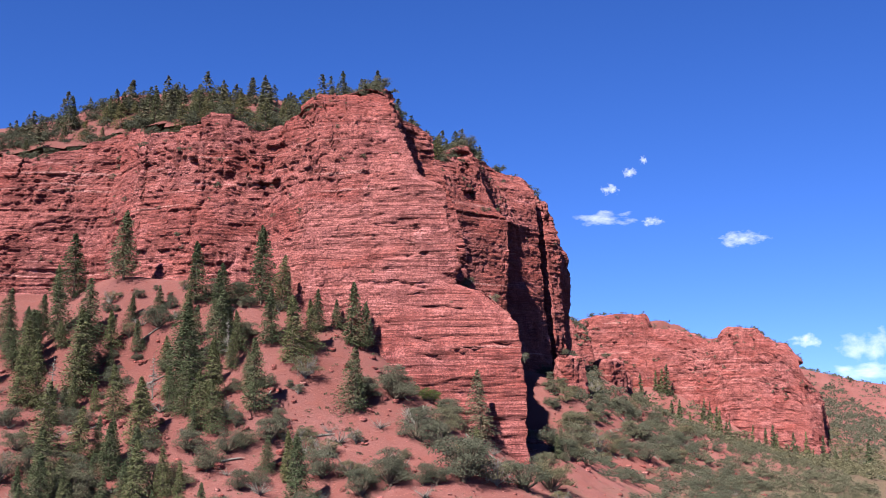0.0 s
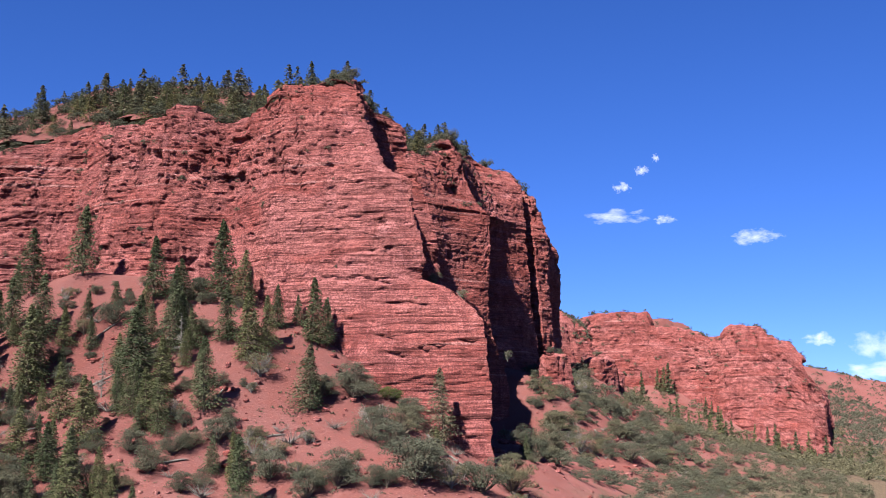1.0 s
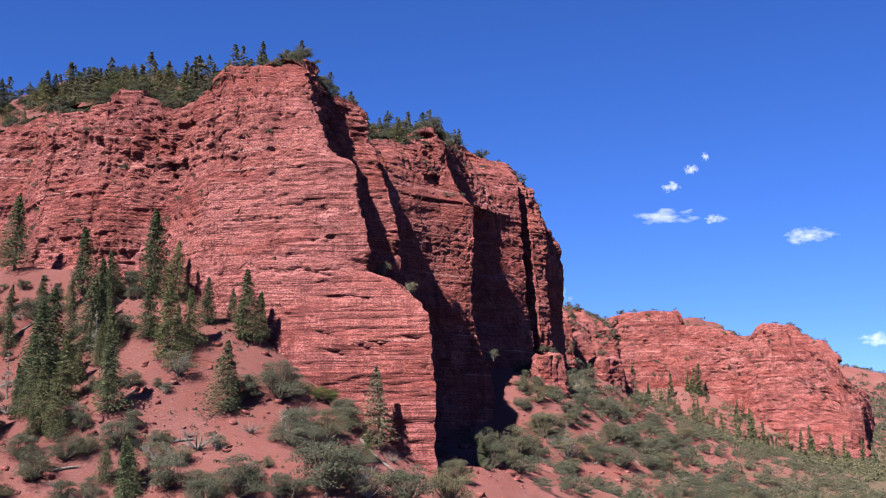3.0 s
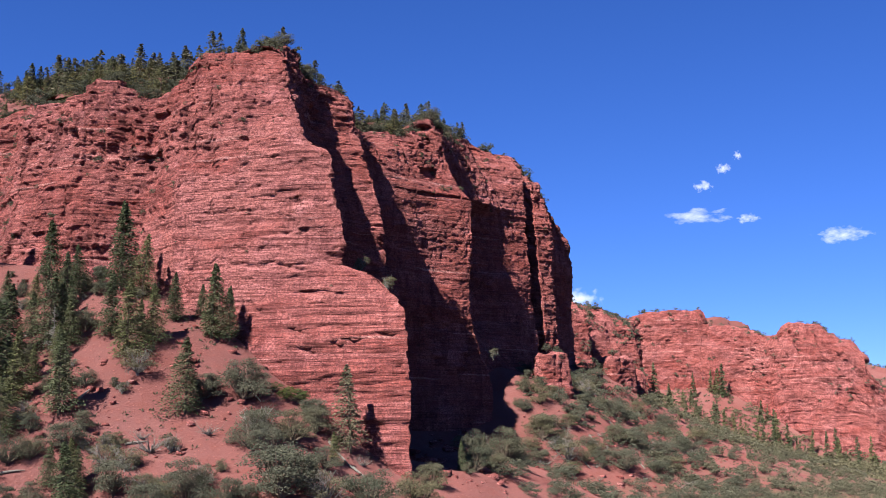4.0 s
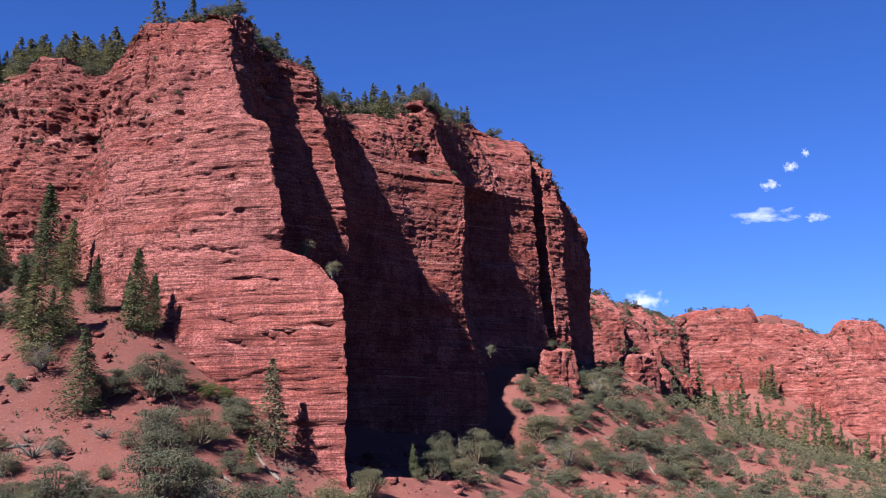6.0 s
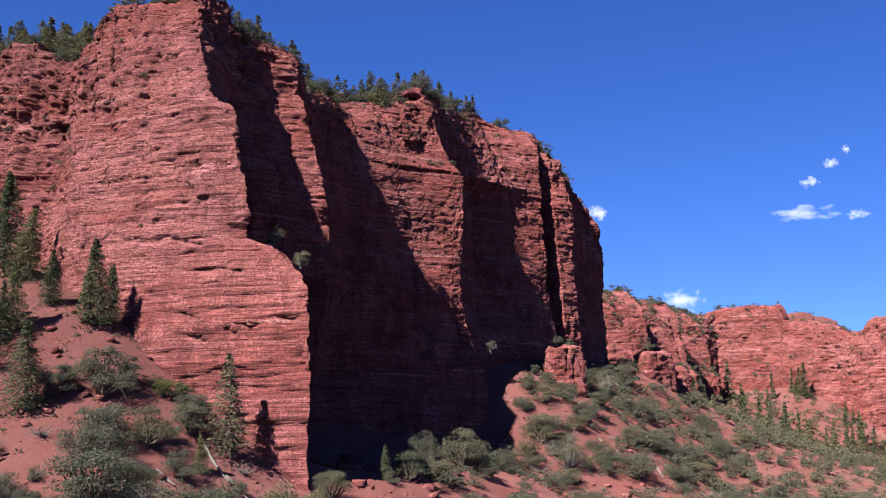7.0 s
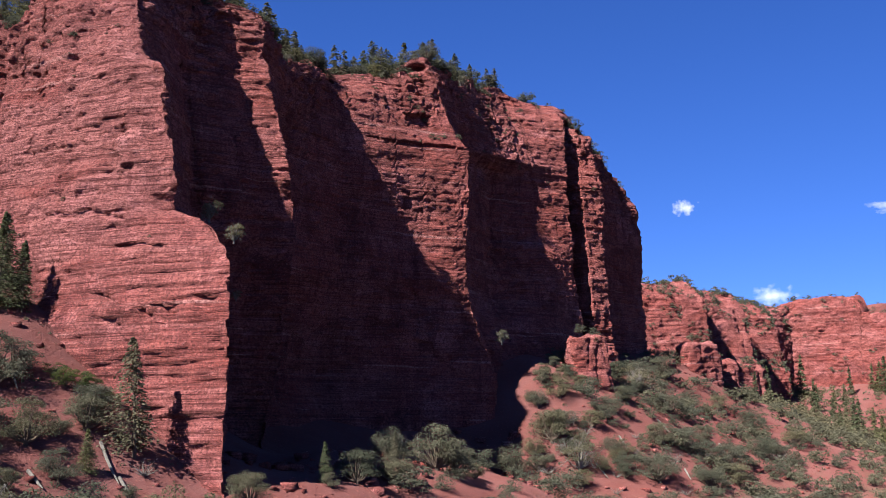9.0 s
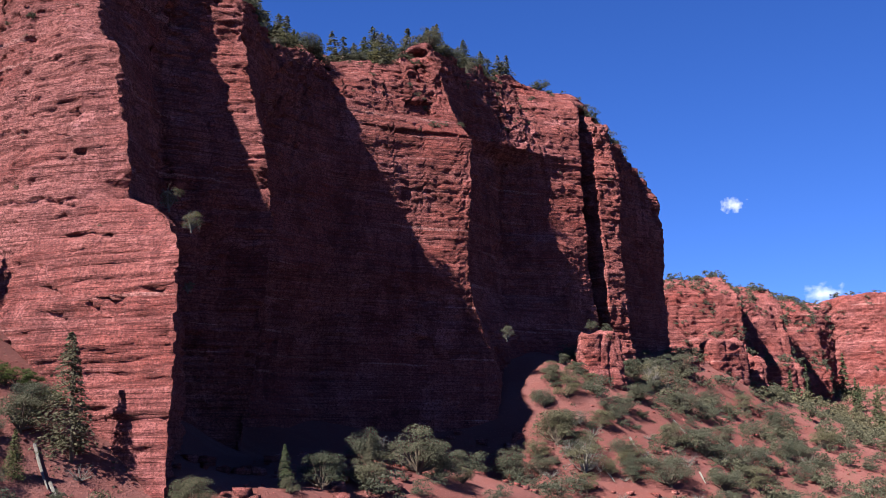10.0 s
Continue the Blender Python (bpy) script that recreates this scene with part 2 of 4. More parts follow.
# the buttress and the prow over it
line(107, (25, -9, 197), (48, -10, 199), (63, -11, 202.5), (67, -12, 203.5), (90, -15, 206.5), (100, -18, 211), (108, -20, 216))
line(109, (25, 4, 195.5), (48, 3, 197), (63, 2, 200.5), (67, -4, 202), (85, -5, 203.7), (90, -9.5, 206), (101, -12.5, 212.5), (110, -15.5, 218))
line(110, (25, 15.5, 193.5), (48, 14.8, 195.5), (56.5, 13.8, 197.2), (58.5, 13, 198.6), (63, 9.2, 202), (64.8, 5, 203), (65.6, 2.2, 204), (67.2, 2.2, 204), (68.0, 3.3, 203.1), (77, 1.8, 203.4), (84.5, 0.8, 203.8), (87, -4.8, 206.8), (94, -7, 209), (103, -9.6, 214), (110, -11.2, 219.5))
# the alcove
line(109, (25, 8, 209), (48, 8, 208), (63, 6, 208), (67, -1, 209), (84, -3.5, 213), (90, -7, 216), (108, -10, 224))
line(108, (25, -8, 222), (48, -7, 222), (63, -6, 222), (67, -5, 223), (90, -8.5, 225), (108, -9, 230))
line(106, (25, -5, 233), (48, -3, 232.5), (63, 0, 232), (67, 1.5, 232), (77, 1, 232), (85, -1.5, 232.3), (92, -3.5, 233.3), (106, -8, 236.5))
line(105, (25, 0, 238), (48, 2, 237), (63, 5.2, 234.5), (68, 6, 234.3), (77, 4.6, 233.4), (85, 3, 233.6), (92, 0.8, 234.4), (98, -1.4, 237), (106, -3, 240))
line(108, (25, -12, 252), (48, -13, 252), (63, -11, 252), (67, -9, 252), (90, -8, 257), (106, -5, 263))
# the wall that hangs over the alcove, and its nose
line(110, (25, -4, 274), (48, -7, 275), (67, -2, 272.5), (90, -2.5, 275), (101, -4, 277), (112, -9, 285))
line(113, (25, 14, 286), (48, 11, 286), (63, 9, 285), (67, 8.5, 283), (76, 7.4, 285), (80, 7.6, 285.8), (96, 7.6, 285.8), (98, 5.8, 286.6), (104, 5, 289), (113, 3, 292))
line(114, (25, 24, 293), (50, 22.4, 293), (62, 19, 292.2), (68, 17.6, 291.7), (90, 18.5, 292.1), (95, 17.3, 293.4), (98, 14.6, 295.5), (106, 12, 297), (113, 9, 296))
# clefts and ribs
line(117, (25, 23, 304), (48, 21, 305), (63, 14, 306), (67, 13, 307), (90, 12, 309), (110, 11, 309))
line(120, (25, 28, 318), (48, 26, 319), (63, 19, 320), (67, 16, 322), (90, 14.5, 325.5), (97, 14.8, 325.5), (99.5, 18.6, 322), (104, 17, 325), (119, 12.5, 331))
line(121, (25, 33, 327), (48, 32, 328), (63, 29.5, 329.5), (78, 28, 330.5), (82, 24.5, 332.5), (97, 22.4, 331), (99.5, 23, 329.4), (106, 21, 332), (121, 15, 340))
line(120, (25, 37, 337), (48, 36, 338), (63, 33.6, 338), (74, 32.4, 337.6), (97, 30.9, 338.4), (106, 30.2, 339.8), (113.5, 29.8, 342), (121, 21, 350))
line(117, (25, 33, 344), (48, 32.5, 345), (63, 31, 346), (97, 28.6, 346), (106, 28.6, 346), (114, 28, 349))
line(115, (25, 38, 342.5), (63, 36, 342.4), (81, 35, 342.6), (97, 33.4, 343), (107, 33, 344.5), (114, 31, 349))
line(112, (25, 44, 346), (63, 39.8, 346), (79, 38.2, 345.6), (90, 38.4, 346.4), (101, 37.8, 346), (108, 36, 348), (113, 34.5, 352))
line(109, (25, 38, 358), (63, 36.5, 358.5), (90, 35.5, 358), (100, 36.5, 359.5), (106, 38, 361.5))
line(106.5, (25, 47, 375), (63, 45.6, 376.5), (70, 45.2, 376.5), (90, 44.4, 374.4), (97, 43.4, 373.4), (102, 41.2, 373.5), (107, 38.5, 377))
lean(100, 42, 402, -8, 2)
lean(100, 0, 470, -6, -8)
lean(100, -330, 560, 0, -10)

RIM_Z = np.array([s[0] for s in STATIONS], float)
PLAN = np.array([s[1] for s in STATIONS])                # station, level, xy
RIM, FOOT = plan_at(STATIONS, RIM_Z), plan_at(STATIONS, [48.0] * len(STATIONS))
# holes where blocks have fallen out: place, half width, half height, depth
NICHES = (
    (6.1, 197.6, 51.7, 1.3, 1.1, 1.2), (2.6, 197.7, 51.8, 0.8, 0.8, 1.0), (11, 197.7, 53.3, 0.9, 0.7, 0.9), (-1.8, 197.8, 51.2, 1.4, 0.6, 0.9), (-3.7, 199.7, 54.2, 1.2, 0.5, 0.8), (0.5, 200, 60.6, 3.2, 0.4, 0.8),
    (-5.4, 203, 76.4, 0.8, 0.6, 0.6), (-6.4, 203.3, 72.7, 1.2, 1.6, 0.5), (-3.6, 202.8, 70.9, 0.7, 0.4, 0.6),
    (-10.3, 203, 65.3, 4.0, 0.8, 0.6), (8.5, 290.5, 100.8, 2.2, 1.7, 2.2), (9, 287, 94.6, 7.0, 0.4, 1.0), (8, 293.5, 109.5, 1.0, 2.2, 1.5), (-35.8, 222, 96.6, 2.5, 0.8, 1.4), (-36.3, 222, 87.3, 2.5, 1.6, 1.2))


def skin(plan, rim, z0, step, rise, seed, rough=1.0, ragged=1.0, calm=None, niches=()):
    """Rock wall: a grid between upright lines, with beds, joints and spalls pushed in and out."""
    mid = plan[:, 43]
    n = np.maximum(2, np.ceil(np.linalg.norm(np.diff(mid, axis=0), axis=1) / step).astype(int))
    m = (mid[1:] + mid[:-1]) / 2
    n = np.where((m[:, 0] < -92) | (np.abs(m[:, 1] - 435) < 30), np.minimum(n, 60), n)      # the lengths that face away are coarser
    if seed == 1:
        n = np.where(m[:, 1] > 400, np.minimum(n, 40), n)
    idx = np.concatenate([i + np.arange(k) / k for i, k in enumerate(n)] + [[len(n)]])
    i0 = np.minimum(idx.astype(int), len(n) - 1)
    f = (idx - i0)
    f = f * 0.6 + (f * f * (3 - 2 * f)) * 0.4
    rows = int((rim.max() - z0) / rise) + 1
    rz = rim[i0] * (1 - f) + rim[i0 + 1] * f
    s = np.concatenate([[0], np.cumsum(np.linalg.norm(np.diff(mid[i0] * (1 - f)[:, None] + mid[i0 + 1] * f[:, None], axis=0), axis=1))])
    rz = rz + ragged * (1.4 * fbm(s / 8, 0, seed, 4, seed) + 1.2 * np.floor(1.5 * vnoise(s / 6, 0, 3, seed)))
    v = np.linspace(0, 1, rows)[:, None]
    z = z0 + v * (rz - z0)[None, :]
    ps = plan[i0] * (1 - f)[:, None, None] + plan[i0 + 1] * f[:, None, None]      # column, level, xy
    k = np.clip(np.searchsorted(LEVELS, z) - 1, 0, len(LEVELS) - 2)
    u = (z - LEVELS[k]) / (LEVELS[k + 1] - LEVELS[k])
    cols = np.arange(len(idx))[None, :]
    xy = ps[cols, k] * (1 - u)[..., None] + ps[cols, k + 1] * u[..., None]
    S = np.broadcast_to(s, z.shape)
    near_rim = np.clip(1 - (rz[None, :] - z - 3) / 12.0, 0, 1)
    if calm:                                         # stretches of smoother rock, broken again towards the rim
        low = np.interp(idx, [c[0] for c in calm], [c[1] for c in calm])[None, :]
        rough = rough * (low + (0.72 - low) * near_rim)
    fresh = np.sqrt(rough)
    zero = np.zeros(z.shape, np.int64)
    tan = np.gradient(xy, axis=1)
    along = tan / (np.linalg.norm(tan, axis=2)[..., None] + 1e-9)
    bed = np.floor(z / 1.1 + 0.5 * vnoise(z / 4, 0, 0, seed)).astype(np.int64)
    slide = 0.4 * lattice(bed, zero, zero, seed + 2) + 0.3 * fbm(S / 5, z / 3.5, 4, 3, seed + 9)
    xy = xy + along * (slide * fresh)[..., None]
    for _ in range(3):
        tan[:, 1:-1] = (tan[:, :-2] + tan[:, 1:-1] * 2 + tan[:, 2:]) / 4
    tan /= np.linalg.norm(tan, axis=2)[..., None] + 1e-9
    nor = np.stack([tan[..., 1], -tan[..., 0]], -1)
    x, y = xy[..., 0], xy[..., 1]
    dip = z + 0.9 * vnoise(x / 45, y / 45, 0, seed + 3) 
    d = 1.2 * fbm(x / 18, y / 18, z / 28, 3, seed) * rough
    # upright flutes and joints that come and go
    flute = 1 - np.abs(vnoise(S / 8.0 + 0.6 * vnoise(S / 25, z / 18, 2, seed), z / 60, 1, seed + 4)) * 2
    d -= 2.6 * rough ** 2 * np.clip(flute, 0, 1) ** 2 * np.clip(0.3 + vnoise(S / 40, z / 30, 5, seed + 8), 0.1, 1)
    j = np.abs(vnoise(S / 4.6 + 0.5 * vnoise(S / 20, z / 10, 1, seed), z / 40, 3, seed + 5))
    d -= 1.0 * fresh * np.exp(-(j / 0.035) ** 2) * np.clip(0.2 + 1.4 * vnoise(S / 13, z / 16, 7, seed + 6), 0, 1)
    broken = np.clip(0.45 + 1.3 * vnoise(x / 15, y / 15, z / 9, seed + 31) + 0.7 * near_rim, 0.0, 1.2)
    # long even beds, each with its own reach that drifts along the wall
    for thick, run, depth, sd in ((5.2, 22, 0.30, 11), (2.1, 11, 0.22, 12), (0.95, 7, 0.2, 13), (0.48, 4, 0.15, 14)):
        q = dip / thick + 0.35 * vnoise(dip / (thick * 3), 0, 0, sd)
        b = np.floor(q)
        t, bi = q - b, b.astype(np.int64)
        own = lattice(bi, zero, zero, seed + sd)
        reach = 0.5 * own + np.tanh(2.2 * vnoise(S / run + 23.7 * own, b * 5.31, 0, seed + sd + 3)) * 0.8
        gate = np.clip(0.6 + 1.1 * vnoise(x / 21, y / 21, z / 12, seed + sd + 40), 0.12, 1.4)
        edge = np.minimum(t, 1 - t) * thick
        d += fresh * depth * gate * (reach - 0.35 * np.exp(-(edge / 0.12) ** 2))
    # blocks between joints, where the rock is broken
    for thick, ratio, depth, sd in ((3.1, 0.9, 0.55, 15), (1.2, 1.1, 0.4, 16)):
        q = dip / thick + 0.35 * vnoise(dip / (thick * 3), 0, 0, sd)
        b = np.floor(q)
        bi = b.astype(np.int64)
        run = S / (thick * ratio) + 3.7 * lattice(bi, zero + 1, zero, sd) + 0.15 * vnoise(S / 5, b * 1.7, z / 6, sd)
        col = np.floor(run)
        own = lattice(bi, col.astype(np.int64), zero + 5, seed + sd)
        tilt = lattice(bi, col.astype(np.int64), zero + 9, seed + sd) * (run - col - 0.5) * 0.7
        side = np.minimum(run - col, 1 - run + col) * thick * ratio
        d += fresh * depth * broken * (own + 0.6 * tilt - 0.5 * np.exp(-(side / 0.2) ** 2))
    # slabs that have peeled away and left sharp-edged scars
    for wide, tall, deep, sd in ((12, 8, 0.4, 61), (4.5, 3.2, 0.2, 62)):
        peel = 1.2 * vnoise(S / wide, z / tall, 0, seed + sd) + 0.5 * vnoise(S / wide * 2.7, z / tall * 2.3, 4, seed + sd) + 0.25 * vnoise(S / wide * 7, z / tall * 6, 2, sd)
        d += deep * fresh * np.floor(peel * 1.6)
    # thin undercuts below hard beds
    for pitch, tall, deep, want, sd in ((6.5, 0.4, 0.34, 0.4, 81), (2.4, 0.3, 0.26, 0.4, 82)):
        q = dip / pitch + 0.35 * vnoise(dip / (pitch * 2.6), 0, 0, sd)
        b = np.floor(q)
        on = vnoise(S / (9.0 * pitch ** 0.5) + 9.0 * lattice(b.astype(np.int64), zero, zero, sd), b * 3.1, z / 30, seed + sd) + 0.25 * vnoise(S * 1.4, b * 2.3, 0, sd) + 0.15 * near_rim
        d -= deep * fresh * np.clip((on - want) / 0.1, 0, 1) * ((q - b) * pitch < tall)
    d += 0.25 * fresh * fbm(x * 0.9, y * 0.9, z * 1.3, 3, seed + 90, 0.65)
    for px, py, pz, w, h, deep in niches:
        u, v = (x - px) / w + 0.5 * vnoise(z / h, pz, 0, 7), (z - pz) / h + 0.5 * vnoise(x / w, px, 0, 6)
        far = np.maximum(np.abs(u + 0.35 * v), np.abs(v)) + 0.3 * vnoise(S / w * 2.5, z / h * 2.5, pz, 7)
        d -= deep * 0.8 * (far < 1) * (np.abs(y - py) < 12)
    # the top is broken back in steps
    high = np.clip(1 - (rz[None, :] - z) / (6.0 + 3.0 * vnoise(S / 14, 0, 2, seed)), 0, 1)
    d *= 1 - 0.45 * high
    stair = np.floor(high * 4 + 0.5 * vnoise(S / 5, z / 4, 3, seed)) / 4
    d -= 2.2 * (0.75 * np.clip(stair, 0, 1) + 0.25 * high)
    p = np.concatenate([xy + nor * d[..., None], z[..., None]], -1)
    # a lip that turns in at the rim
    lip = [p]
    for inn, up in ((1.0, 0.2), (3.0, 0.3), (6.5, -1.0)):
        q = p[-1:].copy()
        q[..., :2] -= nor[-1:] * inn
        q[..., 2] += up + 0.3 * vnoise(q[..., 0] / 2, q[..., 1] / 2, 0, 5)
        lip.append(q)
    return np.concatenate(lip), idx


def skin_parts(pts, idx, cuts, parent):
    """Cuts a wall into named lengths, one mesh each."""
    for part_name, a, b, label in cuts:
        c = np.nonzero((idx >= a) & (idx <= b))[0]
        sub = pts[:, c[0]:c[-1] + 1]
        ob = new(part_name, mesh_of(part_name, sub.reshape(-1, 3), grid_faces(*sub.shape[:2]), ROCK))
        under(ob, parent)
        if label:
            tagged(ob, label)


cliff = tagged(new("cliff"), "tall banded red sandstone cliff with a shaded alcove", "cliff", kind="structure")
pts, idx = skin(PLAN, RIM_Z, 25.0, 0.36, 0.2, 1, calm=((0, 0.6), (8, 0.6), (9, 0.34), (12, 0.36), (13, 0.4), (17, 0.4), (18, 0.2), (20, 0.2), (21, 0.4), (23, 0.3), (28, 0.35), (32, 0.6)), niches=NICHES)
LIP = pts[-4:].reshape(-1, 3)
SKIN, SKIN_IDX = pts, idx
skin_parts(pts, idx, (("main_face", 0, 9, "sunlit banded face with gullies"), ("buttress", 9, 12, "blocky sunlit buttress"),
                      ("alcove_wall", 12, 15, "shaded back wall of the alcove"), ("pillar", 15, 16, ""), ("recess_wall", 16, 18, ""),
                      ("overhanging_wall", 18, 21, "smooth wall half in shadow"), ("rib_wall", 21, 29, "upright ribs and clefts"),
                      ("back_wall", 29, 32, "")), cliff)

# ---- ground ----
GROUND = (  # heights of the slope at places in plan
    (-200, 225, 60), (-120, 212, 62), (-81, 212, 58), (-56, 186, 44), (-27, 170, 37.5), (-49, 161, 33.5), (-22, 163, 31), (-5, 180, 39), (3, 170, 33.5), (-72, 216, 67),
    (-54, 212, 67), (-38, 208, 63), (-25, 204.5, 58.5), (-12, 200.5, 51.5), (-4, 198.5, 45), (3, 197, 40), (9, 195, 35), (15, 193, 32), (9, 183, 32.5), (0, 187, 38.5), (20, 211, 32.5), (20, 231, 35.5), (28, 257, 31.5), (28, 282, 32),
    (10, 215, 33), (3, 236, 35), (-3, 252, 34.5), (6, 268, 34), (17, 281, 33.5), (34.6, 290, 36.5), (30, 313, 52), (49, 342, 46), (56, 372, 54))
SLOPES = (
    (65, 365, 42.5), (77, 354, 32.5), (45, 281, 27), (61, 328, 36.5), (71, 321, 26), (60, 200, 12), (0, 110, 16), (-100, 110, 22), (-220, 150, 30),
    (90, 100, 8), (130, 300, 14), (108, 597, 43), (158, 588, 20), (207, 594, 19), (134, 665, 60), (98, 665, 56), (66, 520, 50), (110, 450, 30), (190, 450, 16), (320, 560, 14), (-60, 60, 14), (60, 0, 8))
MARKS = np.array(GROUND + SLOPES, float)


def rbf(d):
    return np.sqrt(d * d + 6.0 ** 2)


def fit_marks(m):
    n = len(m)
    a = np.zeros((n + 3, n + 3))
    a[:n, :n] = rbf(np.linalg.norm(m[:, None, :2] - m[None, :, :2], axis=2)) - 0.5 * np.eye(n)
    a[:n, n:] = np.c_[np.ones(n), m[:, :2]]
    a[n:, :n] = a[:n, n:].T
    return np.linalg.solve(a, np.r_[m[:, 2], 0, 0, 0])


COEF = fit_marks(MARKS)


def ground_height(x, y):
    x, y = np.asarray(x, float), np.asarray(y, float)
    n = len(MARKS)
    z = COEF[n] + COEF[n + 1] * x + COEF[n + 2] * y
    for (mx, my, _), c in zip(MARKS, COEF[:n]):
        z = z + c * rbf(np.hypot(x - mx, y - my))
    r = np.hypot(x - 40, y - 330)
    far = np.clip((r - 330) / 250, 0, 1)
    far = far * far * (3 - 2 * far)
    right = np.clip((x - 215 - 0.12 * (y - 620)) / 220, 0, 1)
    hills = 22 + 62 * np.clip((y - 640) / 320, 0, 1) ** 1.2 - 20 * right + 16 * fbm(x / 260, y / 260, 4, 3, 8) - 8 * np.clip((y - 1200) / 800, 0, 1)
    z = z * (1 - far) + hills * far
    return z + 1.2 * fbm(x / 16, y / 16, 0, 3, 21) * np.clip((r + 40) / 60, 0.5, 1) * 0.7 + 0.12 * vnoise(x / 1.7, y / 1.7, 0, 25)


def axis(lo, a, b, hi, step, grow=1.18):
    mid = list(np.arange(a, b, step))
    left, right, d = [], [], step
    p = a
    while p > lo:
        d *= grow
        p -= d
        left.append(p)
    d, p = step, mid[-1]
    while p < hi:
        d *= grow
        p += d
        right.append(p)
    return np.array(left[::-1] + mid + right)


gx, gy = axis(-4200, -110, 130, 4200, 1.15), axis(-3000, 145, 395, 4600, 1.15)
X, Y = np.meshgrid(gx, gy)
Z = ground_height(X, Y)
GZ = Z.copy()


def gz(x, y):
    """The ground's height at one place, between the points of its grid."""
    i, j = np.clip(np.searchsorted(gx, x) - 1, 0, len(gx) - 2), np.clip(np.searchsorted(gy, y) - 1, 0, len(gy) - 2)
    u, v = (x - gx[i]) / (gx[i + 1] - gx[i]), (y - gy[j]) / (gy[j + 1] - gy[j])
    return float((GZ[j, i] * (1 - u) + GZ[j, i + 1] * u) * (1 - v) + (GZ[j + 1, i] * (1 - u) + GZ[j + 1, i + 1] * u) * v)


ground = new("ground", mesh_of("ground", np.stack([X, Y, Z], -1).reshape(-1, 3), grid_faces(len(gy), len(gx)), SOIL, True))
tagged(ground, "red sandy scree slope with scattered stones", "ground", kind="structure")

# ---- mesa top ----


def inside(poly, x, y):
    r = np.zeros(x.shape, bool)
    for (ax, ay), (bx, by) in zip(poly, np.roll(poly, -1, 0)):
        c = ((ay > y) != (by > y)) & (x < (bx - ax) * (y - ay) / (by - ay + 1e-9) + ax)
        r ^= c
    return r


def within(poly, x, y):
    """Whether one place lies inside a ring."""
    ax, ay, bx, by = poly[:, 0], poly[:, 1], np.roll(poly[:, 0], -1), np.roll(poly[:, 1], -1)
    return bool(np.count_nonzero(((ay > y) != (by > y)) & (x < (bx - ax) * (y - ay) / (by - ay + 1e-9) + ax)) % 2)


def off_line(poly, heights, x, y):
    """One place's distance to an open line, and the line's height there."""
    a, e = poly[:-1], np.diff(poly, axis=0)
    t = np.clip(((x - a[:, 0]) * e[:, 0] + (y - a[:, 1]) * e[:, 1]) / (e[:, 0] ** 2 + e[:, 1] ** 2), 0, 1)
    d = np.hypot(x - a[:, 0] - t * e[:, 0], y - a[:, 1] - t * e[:, 1])
    k = int(np.argmin(d))
    return float(d[k]), float(heights[k] * (1 - t[k]) + heights[k + 1] * t[k])


def rim_near(x, y):
    """Distance to the rim and the rim's height there."""
    best, h = np.full(x.shape, 1e9), np.zeros(x.shape)
    for k in range(len(RIM) - 1):
        a, b = RIM[k], RIM[k + 1]
        t = np.clip(((x - a[0]) * (b[0] - a[0]) + (y - a[1]) * (b[1] - a[1])) / ((b - a) @ (b - a)), 0, 1)
        d = np.hypot(x - a[0] - t * (b[0] - a[0]), y - a[1] - t * (b[1] - a[1]))
        z = RIM_Z[k] * (1 - t) + RIM_Z[k + 1] * t
        h = np.where(d < best, z, h)
        best = np.minimum(d, best)
    return best, h


def top_height(x, y):
    d, h = rim_near(x, y)
    left = np.clip((-25 - x) / 40, 0, 1)
    return h - 1.2 + (0.2 + 0.34 * left) * np.minimum(d, 45) + 0.7 * fbm(x / 9, y / 9, 2, 3, 33)


tx, ty = axis(-330, -120, 50, 60, 1.5), np.arange(205, 560, 1.5)
X, Y = np.meshgrid(tx, ty)
ins = inside(RIM, X, Y)
Z = top_height(X, Y)
f = grid_faces(len(ty), len(tx))
f = f[(ins & (rim_near(X, Y)[0] > 4.2)).ravel()[f].all(axis=1)]
mesa = new("mesa_top", mesh_of("mesa_top", np.stack([X, Y, Z], -1).reshape(-1, 3), f, SOIL, True))
tagged(mesa, "red earth slope on top of the cliff", "ground", kind="structure")

# ---- far cliff ----
STATIONS = []
def tiered(rim, x, y):
    """Two low cliffs, one set back above the other, with slopes between."""
    line(rim, *[(z, x - 0.55 * b, y + 0.83 * b) for z, b in ((25, 0), (48, 1), (63, 2), (67, 9), (90, 15), (106, 38), (115, 51))])


tiered(99, 20, 508)
tiered(99, 64, 522)
tiered(98.5, 62, 552)
tiered(98.5, 79, 560)
tiered(98.5, 75, 600)
tiered(98.5, 92, 608)
tiered(99.5, 86, 655)
lean(104.5, 96, 682, -2, 14)
lean(106, 115, 675, -1, 12)
lean(107, 126, 670, 0, 12)
lean(97.5, 127.5, 669.4, 0, 12)
lean(96, 140, 664, 2, 12)
lean(93, 152, 655, 2, 14)
lean(85, 158, 645, 2, 14)
lean(89, 161, 638, 3, 14)
lean(93.5, 165, 632, 3, 14)
lean(94.5, 170, 625, 3, 16)
lean(93.5, 180, 613, 2, 20)
lean(88, 186, 608.5, 1, 22)
lean(84, 193, 604, 1, 22)
lean(72, 203, 597, -3, 24)
lean(55, 213, 603, -3, 26)
lean(58, 235, 660, -5, 20)
lean(60, 270, 760, -5, 20)
FAR = np.array([s[1] for s in STATIONS])
